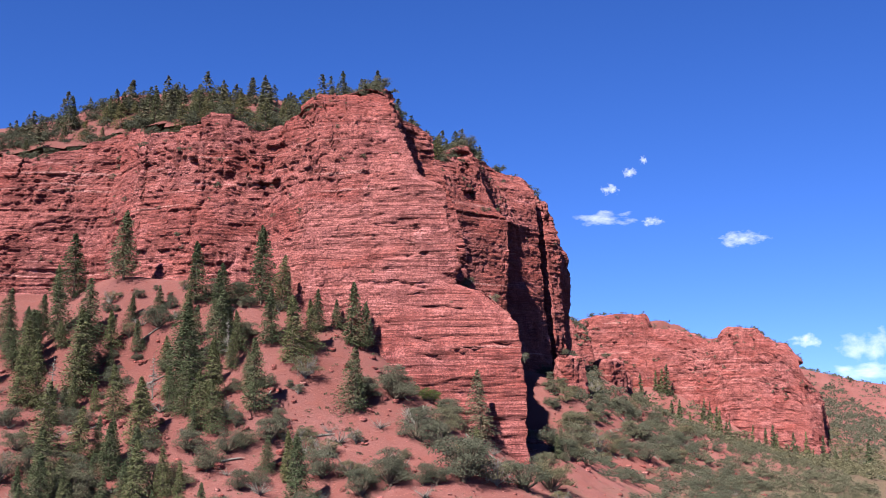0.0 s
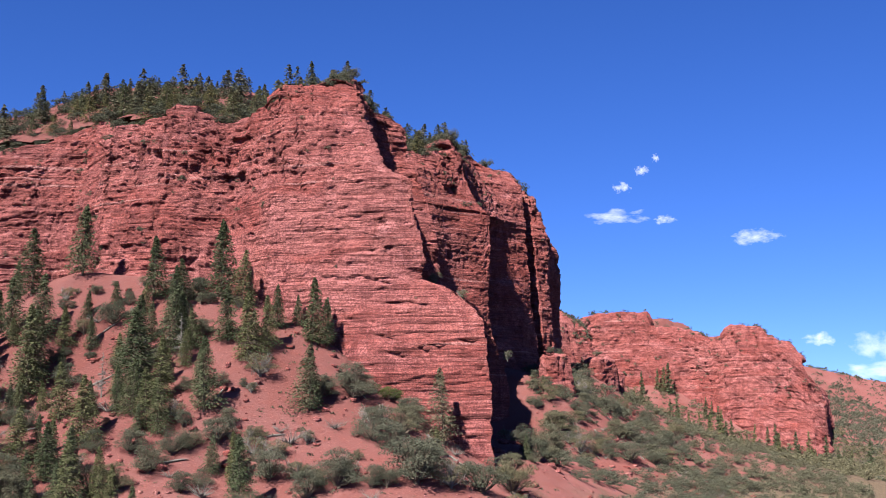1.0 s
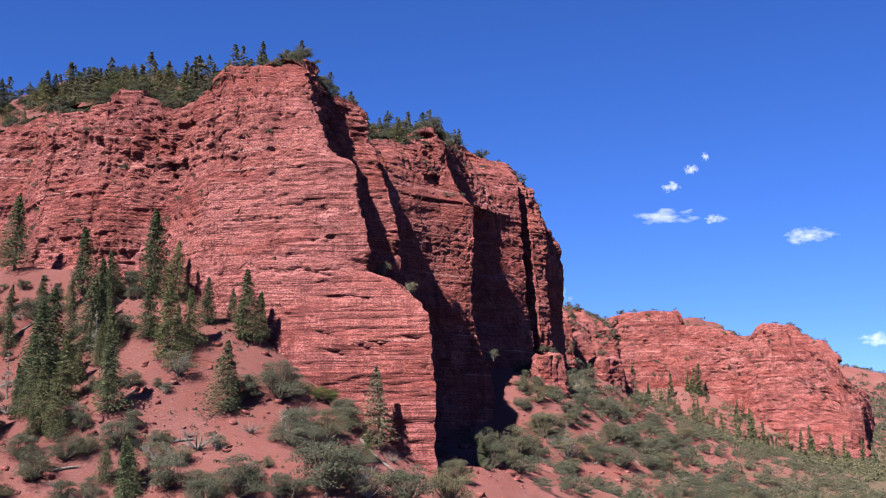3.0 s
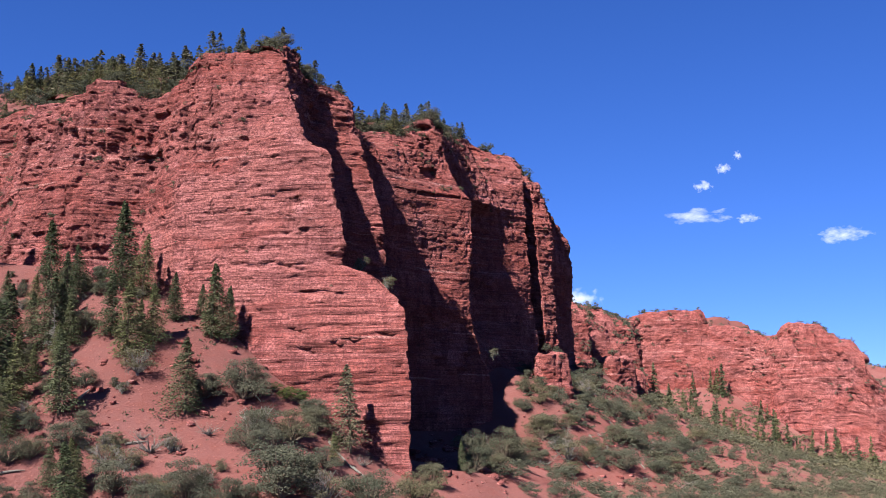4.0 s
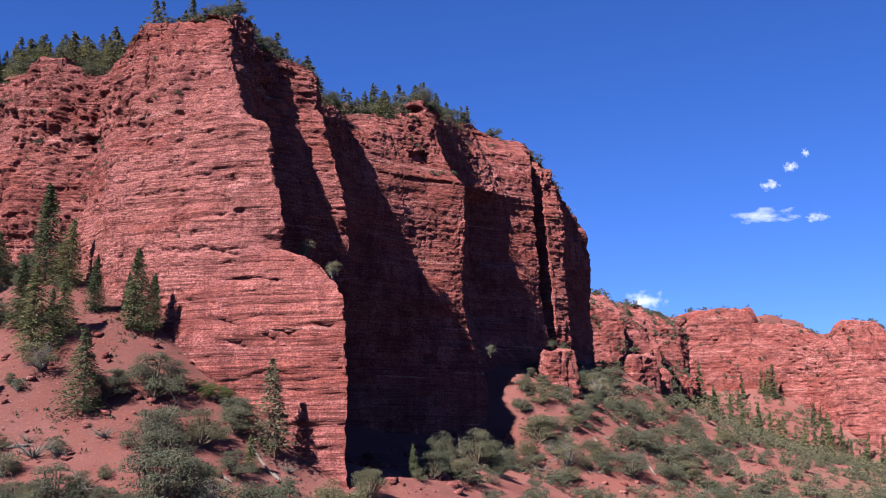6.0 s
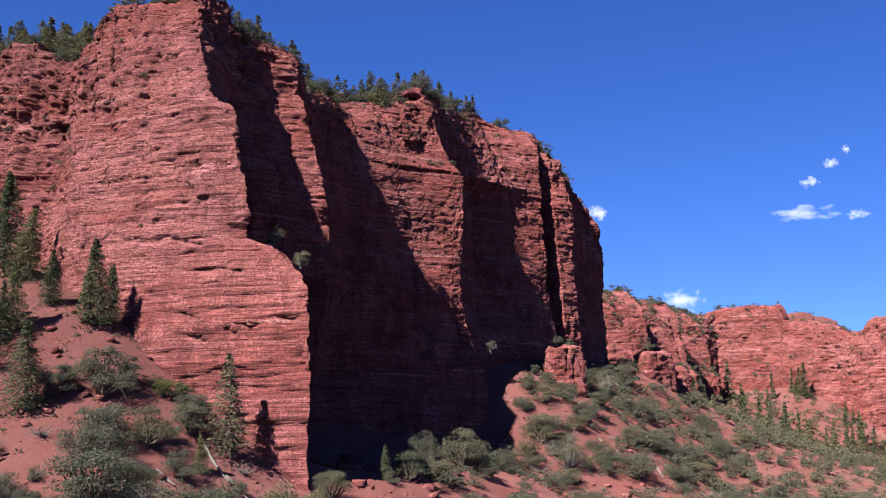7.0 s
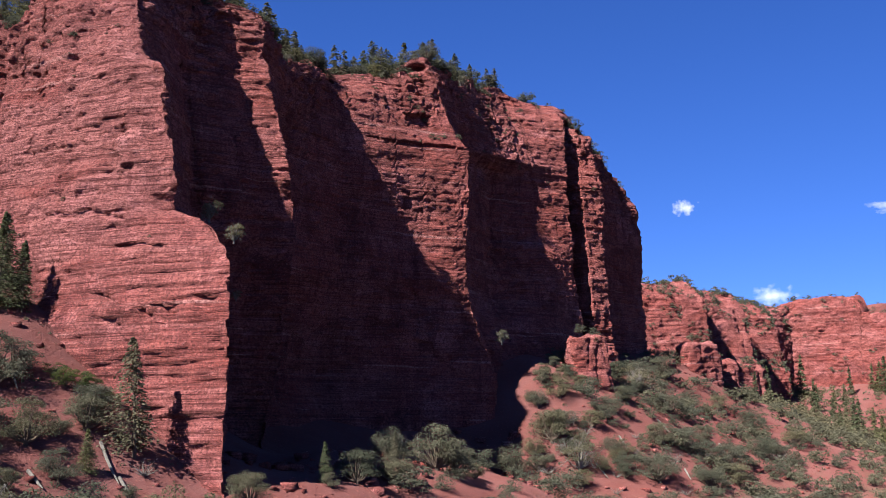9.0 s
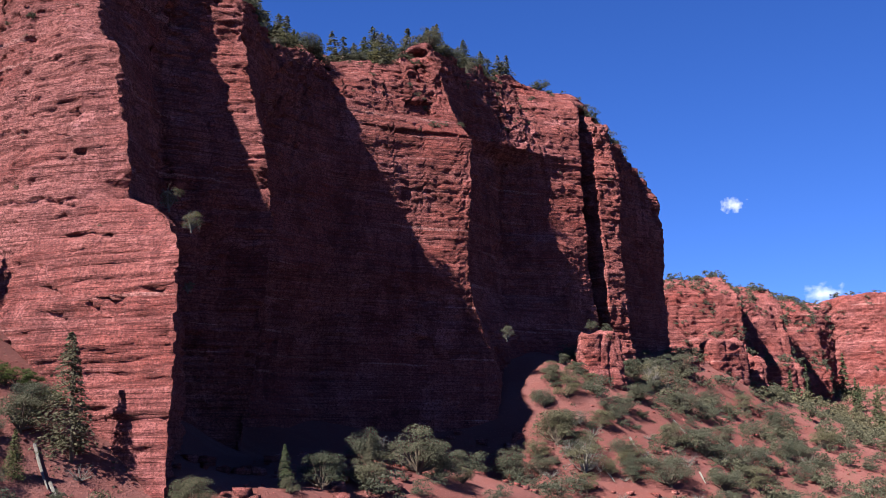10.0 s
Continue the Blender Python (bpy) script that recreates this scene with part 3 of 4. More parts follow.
far_cliff = tagged(new("far_cliff"), "distant red sandstone cliffs with a broken skyline", "cliff", kind="structure")
FAR_Z = np.array([s[0] for s in STATIONS], float)
pts, idx = skin(FAR, FAR_Z, 8.0, 0.85, 0.5, 50, 0.9, 0.7)
FAR_SKIN, FAR_IDX = pts, idx
skin_parts(pts, idx, (("side_wall", 0, 7, ""), ("long_wall", 7, 13, ""), ("prow", 13, 23, "")), far_cliff)

# ---- plants ----
RNG = np.random.default_rng(7)


def quads(centre, along, wide):
    """Small leaf sprays: a flat kite for each centre, with its two half axes."""
    v = np.stack([centre - along, centre + wide, centre + along * 1.1, centre - wide], 1).reshape(-1, 3)
    return v, np.arange(len(v), dtype=np.int32).reshape(-1, 4)


def unit(n, rng):
    v = rng.normal(size=(n, 3))
    return v / np.linalg.norm(v, axis=1)[:, None]


def tube(path, radii, sides=6):
    """A tapered limb along a path."""
    path, radii = np.asarray(path, float), np.asarray(radii, float)
    d = np.gradient(path, axis=0)
    d /= np.linalg.norm(d, axis=1)[:, None] + 1e-9
    ref = np.where(np.abs(d[:, 2:3]) > 0.9, np.array([[1.0, 0, 0]]), np.array([[0, 0, 1.0]]))
    a = np.cross(d, ref)
    a /= np.linalg.norm(a, axis=1)[:, None] + 1e-9
    b = np.cross(d, a)
    th = np.linspace(0, 2 * np.pi, sides, endpoint=False)
    ring = path[:, None] + radii[:, None, None] * (a[:, None] * np.cos(th)[None, :, None] + b[:, None] * np.sin(th)[None, :, None])
    n = len(path)
    i = np.arange(n - 1)[:, None] * sides + np.arange(sides)[None, :]
    j = np.arange(n - 1)[:, None] * sides + (np.arange(sides)[None, :] + 1) % sides
    return ring.reshape(-1, 3), np.stack([i, j, j + sides, i + sides], -1).reshape(-1, 4)


def joined(bits):
    vs, fs, n = [], [], 0
    for v, f in bits:
        vs.append(v)
        fs.append(f + n)
        n += len(v)
    return np.concatenate(vs), np.concatenate(fs)


def make_tree(name, label, category, trunk, crown, bark_mat, leaf_mat):
    root = tagged(new(name), label, category)
    under(new("trunk", mesh_of("trunk", *trunk, bark_mat, True)), root)
    if crown is not None:
        under(new("crown", mesh_of("crown", *crown, leaf_mat)), root)
    return root


def fir(seed, sprays=2300, slim=0.17, gap=0.1, twigs=0.3):
    """A conifer one metre high: straight trunk, drooping whorls of needle sprays with gaps."""
    r = np.random.default_rng(seed)
    bend = r.normal(size=2) * 0.012
    zz = np.linspace(-0.04, 0.98, 8)
    trunk = tube(np.stack([bend[0] * zz ** 2, bend[1] * zz ** 2, zz], 1), 0.017 * (1.02 - zz) ** 0.8 + 0.001, 7)
    limbs, cs, al, wd = [trunk], [], [], []
    n_b = 90 + sprays // 14
    z = gap + (0.99 - gap) * np.sort(r.random(n_b) ** 0.9)
    side = r.random() * 6.28
    for zi in z:
        th = r.random() * 6.283
        full = 0.75 + 0.25 * np.cos(th - side)
        reach = slim * (1.03 - zi) ** 0.85 * (0.72 + 0.4 * r.random()) * full * (0.35 + 0.65 * min(1, (zi - gap + 0.05) / 0.16))
        if r.random() < 0.1:
            continue
        rise = 0.35 * zi - 0.15
        out_dir = np.array([np.cos(th), np.sin(th), 0])
        k = max(3, int(sprays / n_b * (0.4 + reach / slim * 1.6)))
        s = (0.18 + 0.85 * r.random(k))
        p = np.array([bend[0] * zi ** 2, bend[1] * zi ** 2, zi]) + out_dir * (reach * s)[:, None]
        p[:, 2] += reach * (rise * s - 0.35 * s ** 2)
        spread = np.cross(out_dir, [0, 0, 1.0])
        p += spread * (r.normal(size=(k, 1)) * 0.25 * reach * s[:, None])
        p[:, 2] += r.normal(size=k) * 0.006
        size = (0.014 + 0.015 * r.random((k, 1))) * (1500 / sprays) ** 0.42
        d = out_dir + 0.5 * unit(k, r)
        d[:, 2] -= 0.25
        cs.append(p)
        al.append(d * size)
        flat = np.array([0, 0, 0.55]) + 0.7 * out_dir + 0.7 * unit(k, r)
        wd.append((np.cross(d, flat) * 0.6 + 0.08 * unit(k, r)) * size)
        if reach > 0.07 and r.random() < twigs:
            q = np.array([bend[0] * zi ** 2, bend[1] * zi ** 2, zi])
            limbs.append(tube([q, q + out_dir * reach * 0.45 + [0, 0, reach * 0.03], q + out_dir * reach * 0.85 - [0, 0, reach * 0.15]], [0.004, 0.003, 0.001], 4))
    return joined(limbs), quads(np.concatenate(cs), np.concatenate(al), np.concatenate(wd))


def juniper(seed, sprays=900, squat=0.62, clumps=15, bare=0.0):
    """A round-headed juniper or pinyon one metre high: forked trunk, lobes of sprays with gaps between."""
    r = np.random.default_rng(seed)
    limbs, cs, al, wd = [], [], [], []
    base = [tube([[0, 0, -0.08], [0.01, 0.01, 0.1], [0.03 * r.normal(), 0.03 * r.normal(), 0.25]], [0.05, 0.04, 0.03], 7)]
    for i in range(clumps):
        th, rad = r.random() * 6.283, squat * 0.72 * r.random() ** 0.55
        h = 0.14 + 0.68 * r.random() * (1 - 0.6 * (rad / squat) ** 2)
        c = np.array([rad * np.cos(th), rad * np.sin(th), h])
        size = 0.14 + 0.09 * r.random()
        limbs.append(tube([[0, 0, 0.05], [c[0] * 0.45, c[1] * 0.45, h * 0.5], c + [0, 0, size * 0.5]], [0.028, 0.017, 0.004], 4))
        if r.random() < bare:
            for _ in range(5):
                limbs.append(tube([c * 0.8, c + unit(1, r)[0] * size, c + unit(1, r)[0] * size * 1.7], [0.008, 0.005, 0.001], 4))
            continue
        k = int(sprays / clumps * (0.7 + 0.6 * r.random()))
        u = unit(k, r)
        u[:, 2] = np.abs(u[:, 2]) * 1.1 - 0.25
        p = c + u * (size * (0.55 + 0.5 * r.random((k, 1)) ** 0.6)) * np.array([1.1, 1.1, 0.85])
        s = (0.018 + 0.013 * r.random((k, 1))) * (1500 / sprays) ** 0.4
        face = u + 0.55 * unit(k, r) + [0, 0, 0.25]
        d = np.cross(face, unit(k, r))
        d /= np.linalg.norm(d, axis=1)[:, None] + 1e-6
        w = np.cross(face, d)
        w /= np.linalg.norm(w, axis=1)[:, None] + 1e-6
        cs.append(p)
        al.append(d * s)
        wd.append(w * s * 0.7)
    return joined(base + limbs), quads(np.concatenate(cs), np.concatenate(al), np.concatenate(wd))


def snag(seed, tall=True):
    """A dead tree one metre high: grey bare limbs and twigs."""
    r = np.random.default_rng(seed)
    bits = []
    zz = np.linspace(-0.04, 1, 7)
    sway = r.normal(size=2) * 0.05
    if tall:
        bits.append(tube(np.stack([sway[0] * zz ** 2, sway[1] * zz ** 2, zz], 1), 0.016 * (1.05 - zz) + 0.001, 6))
    n = 80 if tall else 34
    for i in range(n):
        th = r.random() * 6.283
        if tall:
            z = 0.12 + 0.85 * r.random()
            p, l = np.array([sway[0] * z * z, sway[1] * z * z, z]), 0.17 * (1.1 - z) * (0.4 + r.random())
            d = np.array([np.cos(th), np.sin(th), 0.15 * r.normal()])
        else:
            p, l = np.array([0, 0, 0.02]), 0.55 + 0.45 * r.random()
            d = np.array([np.cos(th) * 0.85, np.sin(th) * 0.85, 0.35 + 0.6 * r.random()])
        m = p + d * l * 0.55 + r.normal(size=3) * 0.05 * l
        e = p + d * l + r.normal(size=3) * 0.12 * l
        bits.append(tube([p, m, e], [0.007 if tall else 0.02, 0.004 if tall else 0.011, 0.001], 4))
        for _ in range(3):
            q = m + (e - m) * r.random()
            bits.append(tube([q, q + (unit(1, r)[0] * 0.5 + d * 0.5) * l * 0.4], [0.004, 0.001], 3))
    return joined(bits)


FIR_LABEL, JUN_LABEL = "dark green conical fir with drooping branches", "rounded grey-green juniper with a forked trunk"
FIRS = [make_tree("fir_tree", FIR_LABEL, "tree", *fir(10 + i, 8000, s * 1.2, g), BARK, FIR) for i, (s, g) in enumerate(((0.29, 0.02), (0.32, 0.04), (0.25, 0.05), (0.35, 0.02), (0.30, 0.08)))]
JUNS = [make_tree("juniper_tree", JUN_LABEL, "tree", *juniper(40 + i, 5200, s, c + 14), BARK, PINE) for i, (s, c) in enumerate(((0.62, 15), (0.55, 12), (0.68, 18), (0.52, 13), (0.66, 16)))]
THIN = [make_tree("pine_tree", "open light green pine with a bare lower trunk", "tree", *fir(90 + i, 5000, 0.44, 0.10), BARK, SHRUB) for i in range(2)]
FADE = [make_tree("juniper_tree", "half-bare greyish juniper with dead limbs", "tree", *juniper(60 + i, 3400, 0.6, 24, 0.4), DEAD, SHRUB) for i in range(2)]
OAKS = [make_tree("oak_bush", "leafy green oak bush at the cliff foot", "bush", *juniper(80 + i, 3000, 0.75, 20), BARK, OAK) for i in range(2)]
DEADS = [make_tree("dead_tree", "bare grey dead conifer", "tree", snag(70, True), None, DEAD, None), make_tree("dead_bush", "bare grey tangle of dead branches", "bush", snag(71, False), None, DEAD, None),
         make_tree("dead_bush", "bare grey tangle of dead branches", "bush", snag(72, False), None, DEAD, None)]
FAR_FIRS = [make_tree("fir_tree", "distant dark green conical fir", "tree", *fir(110 + i, 1600, 0.24, 0.02, 0.0), BARK, FIR) for i in range(2)]
TOP_FIRS = [make_tree("fir_tree", "green fir with a ragged crown", "tree", *fir(140 + i, 2600, s * 1.35, 0.03, 0.0), BARK, TOPS) for i, s in enumerate((0.33, 0.39, 0.29, 0.45))]
FAR_KIT = [juniper(120 + i, 120, 0.6, 10)[1] for i in range(4)]       # crowns alone, joined by the hundred
VALLEY_KIT = [juniper(150 + i, 420, 0.6, 18)[1] for i in range(4)]
BENCH_KIT = [juniper(160 + i, 1100, 0.62, 24)[1] for i in range(5)]
TOP_KIT = [fir(170 + i, 650, 0.45, 0.03, 0.0)[1] for i in range(5)]
NEAR_KIT = [juniper(130 + i, 420, 0.6, 15)[1] for i in range(4)]
WOODS = []


def wood(kit, x, y, z, h, wide=1.0):
    """One more crown for a joined wood."""
    v, q = kit[int(RNG.integers(len(kit)))]
    a = RNG.random() * 6.283
    turn = np.array([[np.cos(a), -np.sin(a), 0], [np.sin(a), np.cos(a), 0], [0, 0, 1]])
    WOODS.append(((v @ turn) * [h * wide, h * wide, h] + [x, y, z - 0.1 * h], q))


def wood_done(name, label):
    ob = new(name, mesh_of(name, *joined(WOODS), PINE))
    WOODS.clear()
    return tagged(ob, label, "woods", kind="stuff")


USED = set()


def plant(models, x, y, z, h, group, wide=1.0):
    m = models[int(RNG.integers(len(models)))]
    p = Matrix.LocRotScale((x, y, z), Euler((RNG.normal() * 0.03, RNG.normal() * 0.03, RNG.random() * 6.283)), None)
    if m not in USED:                                # the first use plants the model itself
        USED.add(m)
        ob = m
        ob.matrix_basis = p
    else:
        ob = copy_thing(m, p)
    w = h * wide * (0.9 + 0.2 * RNG.random())
    ob.scale = (w, w, h)
    tagged(ob, group=group)
    return ob


UPPER_FIRS = (
    (-63.9, 213.1, 14.2), (-74, 214, 13.2), (-62.9, 185.9, 15), (-63, 189, 13), (-64.8, 197.6, 11.7), (-72, 200.3, 10.9), (-47.4, 204.7, 12.2), (-34.6, 203.9, 15.6), (-30.8, 204, 10.6), (-42.9, 178.7, 14.8), (-38.1, 170, 9.3),
    (-39.6, 189.4, 11.6), (-30.5, 191.6, 9.9), (-26.3, 187, 11.7), (-23.5, 190, 9.3), (-23, 197.4, 8), (-16.7, 197, 11.9), (-14.2, 198.3, 8.8), (-14.5, 179.5, 10.6), (-30.1, 173.6, 11.8))
LOWER_FIRS = (
    (-35.8, 169, 8.3), (-44.2, 175.2, 7.3), (-20.7, 156.1, 10.2), (-47.9, 156.7, 8.4), (-42.4, 151.5, 10.2), (-70.7, 180.1, 9.9), (-84.3, 207.9, 10.3), (-67.9, 180.4, 11.4), (-36.1, 189.4, 7.3), (5.7, 183.6, 4.5), (-23.2, 164.7, 5.4),
    (-25.8, 191.6, 5.7), (-32.4, 179.8, 6.1), (-23, 162.5, 7.7), (-38.2, 190.5, 9.4), (-44.8, 186.8, 12.8), (21.8, 208, 4.7), (-20.4, 202.5, 5.4), (-79, 220, 7.5))
SCREE_JUNIPERS = (
    (-52.7, 198.7, 5.5), (-57.7, 197.7, 3.5), (-56.4, 187.6, 4.4), (-26.6, 168.8, 4.8), (-4.1, 175.1, 5.6), (-8.1, 185.8, 6.8), (-0.5, 173.3, 5.6), (3.1, 163.5, 8.1), (-7.7, 160.8, 6.2), (-34.7, 160.9, 5.1), (-29.4, 157.3, 3.6),
    (-54.3, 152.3, 6.1), (-58.6, 154.9, 4.6), (-63, 161.7, 4.2), (-40.8, 154.6, 4.7), (-30.3, 166.6, 3.6), (-18.1, 164.1, 5.3), (-11.7, 158.6, 5.1), (-39.3, 206.8, 4), (-44, 206.5, 4.6), (-80.3, 210.8, 4.3), (-61, 192.9, 3.3),
    (-57.4, 173.1, 3.9), (-4.6, 180.5, 3.4), (1, 191.6, 4.2), (-21.2, 168.4, 3.6), (-52.4, 153.4, 5.2), (-68.9, 171.7, 4.5))
LOWER_JUNIPERS = (
    (-38.6, 164.8, 4.1), (8.2, 165.8, 5.4), (12.9, 171, 6.5), (17.8, 181.3, 6.4), (-7.7, 189, 4.7), (-3.8, 178.3, 5.6), (0.1, 181.4, 5.3), (2.9, 170.6, 4.1), (5.3, 179.6, 3.6), (4.7, 167.1, 5.3), (-13.4, 182.9, 4.6),
    (-23.6, 169.5, 1.5), (-20.8, 171.8, 2.1), (-7.3, 164.5, 3.4), (-29.4, 180.2, 3.2), (-49.9, 180.8, 1.9), (-27, 160.3, 3), (-6.7, 162.4, 3.8), (-37.7, 156.4, 4.1), (-54.7, 192.7, 1.9), (-48.5, 188.2, 2.8), (-35.2, 192.8, 3.8),
    (2, 188.6, 4.5), (0.8, 185.2, 2.5), (10.6, 183.9, 1.9), (4.8, 172.4, 2.8), (-13.1, 185.1, 3.2))
FADED = ((-18.3, 168, 3.7), (-13.7, 171.7, 3), (-23.4, 184.2, 4.8), (-34, 172.2, 3.7), (-45.1, 160.8, 3.1), (20.5, 240, 5.4))
FOOT_OAKS = ((-3.4, 192.3, 2.6), (-1.6, 194.4, 2.3), (0.4, 193.2, 2.1), (-5.4, 192.9, 1.8), (1.1, 195.2, 1.5), (-2.4, 193, 2.5))
ALCOVE_JUNIPERS = (
    (18.5, 194.5, 4.6), (24, 212.8, 5.1), (22.7, 229.5, 5), (26.2, 220.1, 4.4), (27.8, 234.7, 7), (27.5, 254.6, 3.7), (28.9, 240.4, 5.6), (29.3, 277.6, 6.2), (33.3, 281.4, 4.2), (40.4, 284.7, 6.6), (34.7, 288.8, 7.5),
    (27.6, 263, 2.6), (22.7, 220.5, 2.1), (23, 206.7, 2), (30.7, 245.4, 2.5), (36.9, 295.5, 3.6), (44.2, 307.3, 4.6), (44.7, 314.3, 3.9), (53.3, 307.7, 5.7), (58.4, 313.2, 5.8), (54.2, 290.7, 7.7), (60.6, 323.5, 4.9))
BENCH_JUNIPERS = (
    (65.6, 320.5, 6.8), (53.7, 327, 6.6), (47, 333, 7.5), (46.1, 340.5, 7.2), (42.5, 334, 5.5), (51, 358.2, 7.1), (56.8, 346.9, 5.4), (63.5, 361.6, 4.8), (70.9, 360.4, 6.6), (72.9, 338.6, 5.2), (77.1, 349.5, 5.4), (80.7, 364.9, 5.8),
    (44.5, 286.5, 3.4), (47.9, 289.8, 4.2), (41.7, 280.2, 4), (62.4, 301.2, 5.1), (67.9, 314.1, 5.5), (45.4, 293.6, 3.6), (30.6, 297.5, 4), (33.6, 305.8, 3.8), (37.1, 309.6, 3.1), (34.3, 291, 4.3), (31, 314.1, 2.8))
DEAD_SPOTS = ((-63.6, 175.2, 11, 0), (-16.3, 171.2, 3.2, 1), (-13.9, 164.3, 4, 2), (-26.2, 157.6, 3, 1), (-18.3, 159, 2.6, 2), (-59.9, 167.9, 3, 1), (-48.5, 181, 7.5, 0), (24.6, 237, 4.5, 0), (-10, 176, 2.4, 2), (-37, 186, 8.5, 0))

placed = []
for x, y, h in UPPER_FIRS + LOWER_FIRS:
    plant(FIRS, x, y, gz(x, y), h, "firs on the scree", 1.08)
    placed.append((x, y))
plant(THIN, 6.8, 190.6, gz(6.8, 190.6), 13.0, "pines on the scree", 0.85)
plant(THIN, 24.5, 226.0, gz(24.5, 226.0), 5.0, "pines on the scree", 0.8)
for x, y, h in SCREE_JUNIPERS + LOWER_JUNIPERS + ALCOVE_JUNIPERS + BENCH_JUNIPERS:
    plant(JUNS if RNG.random() < 0.87 else FADE, x, y, gz(x, y), h, "junipers on the slope", 1.1)
    placed.append((x, y))
for models, spots, group in ((FADE, FADED, "junipers on the slope"), (OAKS, FOOT_OAKS, "oaks at the cliff foot")):
    for x, y, h in spots:
        plant(models, x, y, gz(x, y), h, group, 1.15)
        placed.append((x, y))
for x, y, h, k in DEAD_SPOTS:
    plant(DEADS[k:k + 1], x, y, gz(x, y), h, "dead trees on the slope")


def scatter(n, spots, ok, low, high, models, group, height=gz, wide=1.0, apart=1.0):
    """Plants n trees at random in a stretch of the plan, keeping them apart; with no group they join a wood."""
    x0, x1, y0, y1 = spots
    done, tries = 0, 0
    while done < n and tries < n * 60:
        tries += 1
        x, y = RNG.uniform(x0, x1), RNG.uniform(y0, y1)
        if not ok(x, y):
            continue
        h = low + (high - low) * RNG.random() ** 1.6
        a = np.array(placed)
        if np.min((a[:, 0] - x) ** 2 + (a[:, 1] - y) ** 2) < (apart * h * 0.5) ** 2:
            continue
        placed.append((x, y))
        done += 1
        if group:
            plant(models, x, y, height(x, y), h, group, wide)
        else:
            wood(models, x, y, height(x, y), h, wide)


def open_slope(x, y):
    return not within(FOOT, x, y) and not (8 < x < 29 and 196 < y < 284)


def patchy(x, y):
    return open_slope(x, y) and float(vnoise(x / 14, y / 14, 0, 61)) > -0.25


# the bench under the ribs, thicker towards the valley
scatter(130, (34, 92, 262, 372), open_slope, 1.8, 5.5, BENCH_KIT, "", wide=1.1, apart=0.9)
scatter(34, (29, 58, 200, 284), open_slope, 2.2, 5.5, BENCH_KIT, "", wide=1.1, apart=0.8)
wood_done("bench_junipers", "rounded grey-green junipers dotted over the red bench")
scatter(40, (28, 50, 284, 335), open_slope, 1.6, 4.5, JUNS + FADE[:1], "junipers on the bench", wide=1.15, apart=0.8)
# the foot of the scree
scatter(50, (-90, 30, 128, 168), patchy, 2.0, 6.0, JUNS + FADE, "junipers on the slope", apart=1.0)
scatter(24, (-88, -34, 184, 209), open_slope, 5.0, 11.0, FIRS, "firs on the scree", wide=1.1, apart=0.6)
scatter(28, (-88, -34, 188, 210), open_slope, 1.4, 3.6, JUNS + FADE, "junipers on the slope", apart=0.9)
scatter(44, (-90, -26, 140, 190), patchy, 5.0, 12.0, FIRS, "firs on the scree", wide=1.1, apart=0.6)
scatter(44, (-88, -16, 165, 206), patchy, 1.4, 4.0, JUNS + FADE, "junipers on the slope", apart=1.0)
scatter(30, (-85, 22, 140, 205), open_slope, 1.4, 3.2, DEADS[1:], "dead trees on the slope", apart=0.8)
scatter(26, (34, 84, 268, 360), open_slope, 1.4, 3.2, DEADS[1:], "dead trees on the slope", apart=0.8)
# the valley side behind, too many to count
scatter(420, (50, 135, 285, 450), open_slope, 2.5, 6.0, VALLEY_KIT, "", apart=0.75)
wood_done("valley_junipers", "grey-green junipers crowding the valley side")

# the top of the cliff
def on_top(lo, hi):
    def ok(x, y):
        d, _ = off_line(RIM, RIM_Z, x, y)
        return lo < d < hi and within(RIM, x, y)
    return ok


def tz(x, y):
    if off_line(RIM, RIM_Z, x, y)[0] < 6.5:                    # on the rock of the rim itself
        return float(LIP[np.argmin((LIP[:, 0] - x) ** 2 + (LIP[:, 1] - y) ** 2), 2]) - 0.15
    return float(top_height(np.array([x]), np.array([y]))[0]) - 0.1


scatter(85, (-100, -16, 212, 290), on_top(4.5, 30), 4.5, 9.0, TOP_FIRS, "firs on the cliff top", tz, 1.15, 0.4)
scatter(50, (-35, 20, 236, 345), on_top(3.5, 14), 4.5, 8.5, TOP_FIRS, "firs on the cliff top", tz, 1.25, 0.4)
scatter(90, (-115, -16, 212, 290), on_top(4.5, 44), 4.5, 9.0, TOP_KIT, "", tz, 1.15, 0.4)
scatter(30, (-35, 20, 236, 345), on_top(3.5, 14), 4.0, 8.0, TOP_KIT, "", tz, 1.2, 0.4)
scatter(22, (-34, -8, 216, 246), on_top(2.5, 18), 3.5, 7.0, TOP_KIT, "", tz, 1.2, 0.4)
wood_done("cliff_top_firs", "ragged green firs crowding the cliff top")
scatter(40, (-30, 42, 214, 378), on_top(2.0, 10), 2.2, 5.0, JUNS + FADE, "junipers on the cliff top", tz, 1.05, 0.6)
scatter(160, (-110, 42, 212, 378), on_top(2.0, 26), 2.2, 5.0, BENCH_KIT, "", tz, 1.05, 0.6)
scatter(200, (-115, -15, 212, 300), on_top(2.0, 46), 2.0, 5.0, NEAR_KIT, "", tz, 1.0, 0.5)
scatter(110, (-30, 46, 214, 378), on_top(1.8, 14), 2.0, 4.5, NEAR_KIT, "", tz, 1.05, 0.5)
wood_done("cliff_top_junipers", "grey-green scrub and junipers along the cliff top")

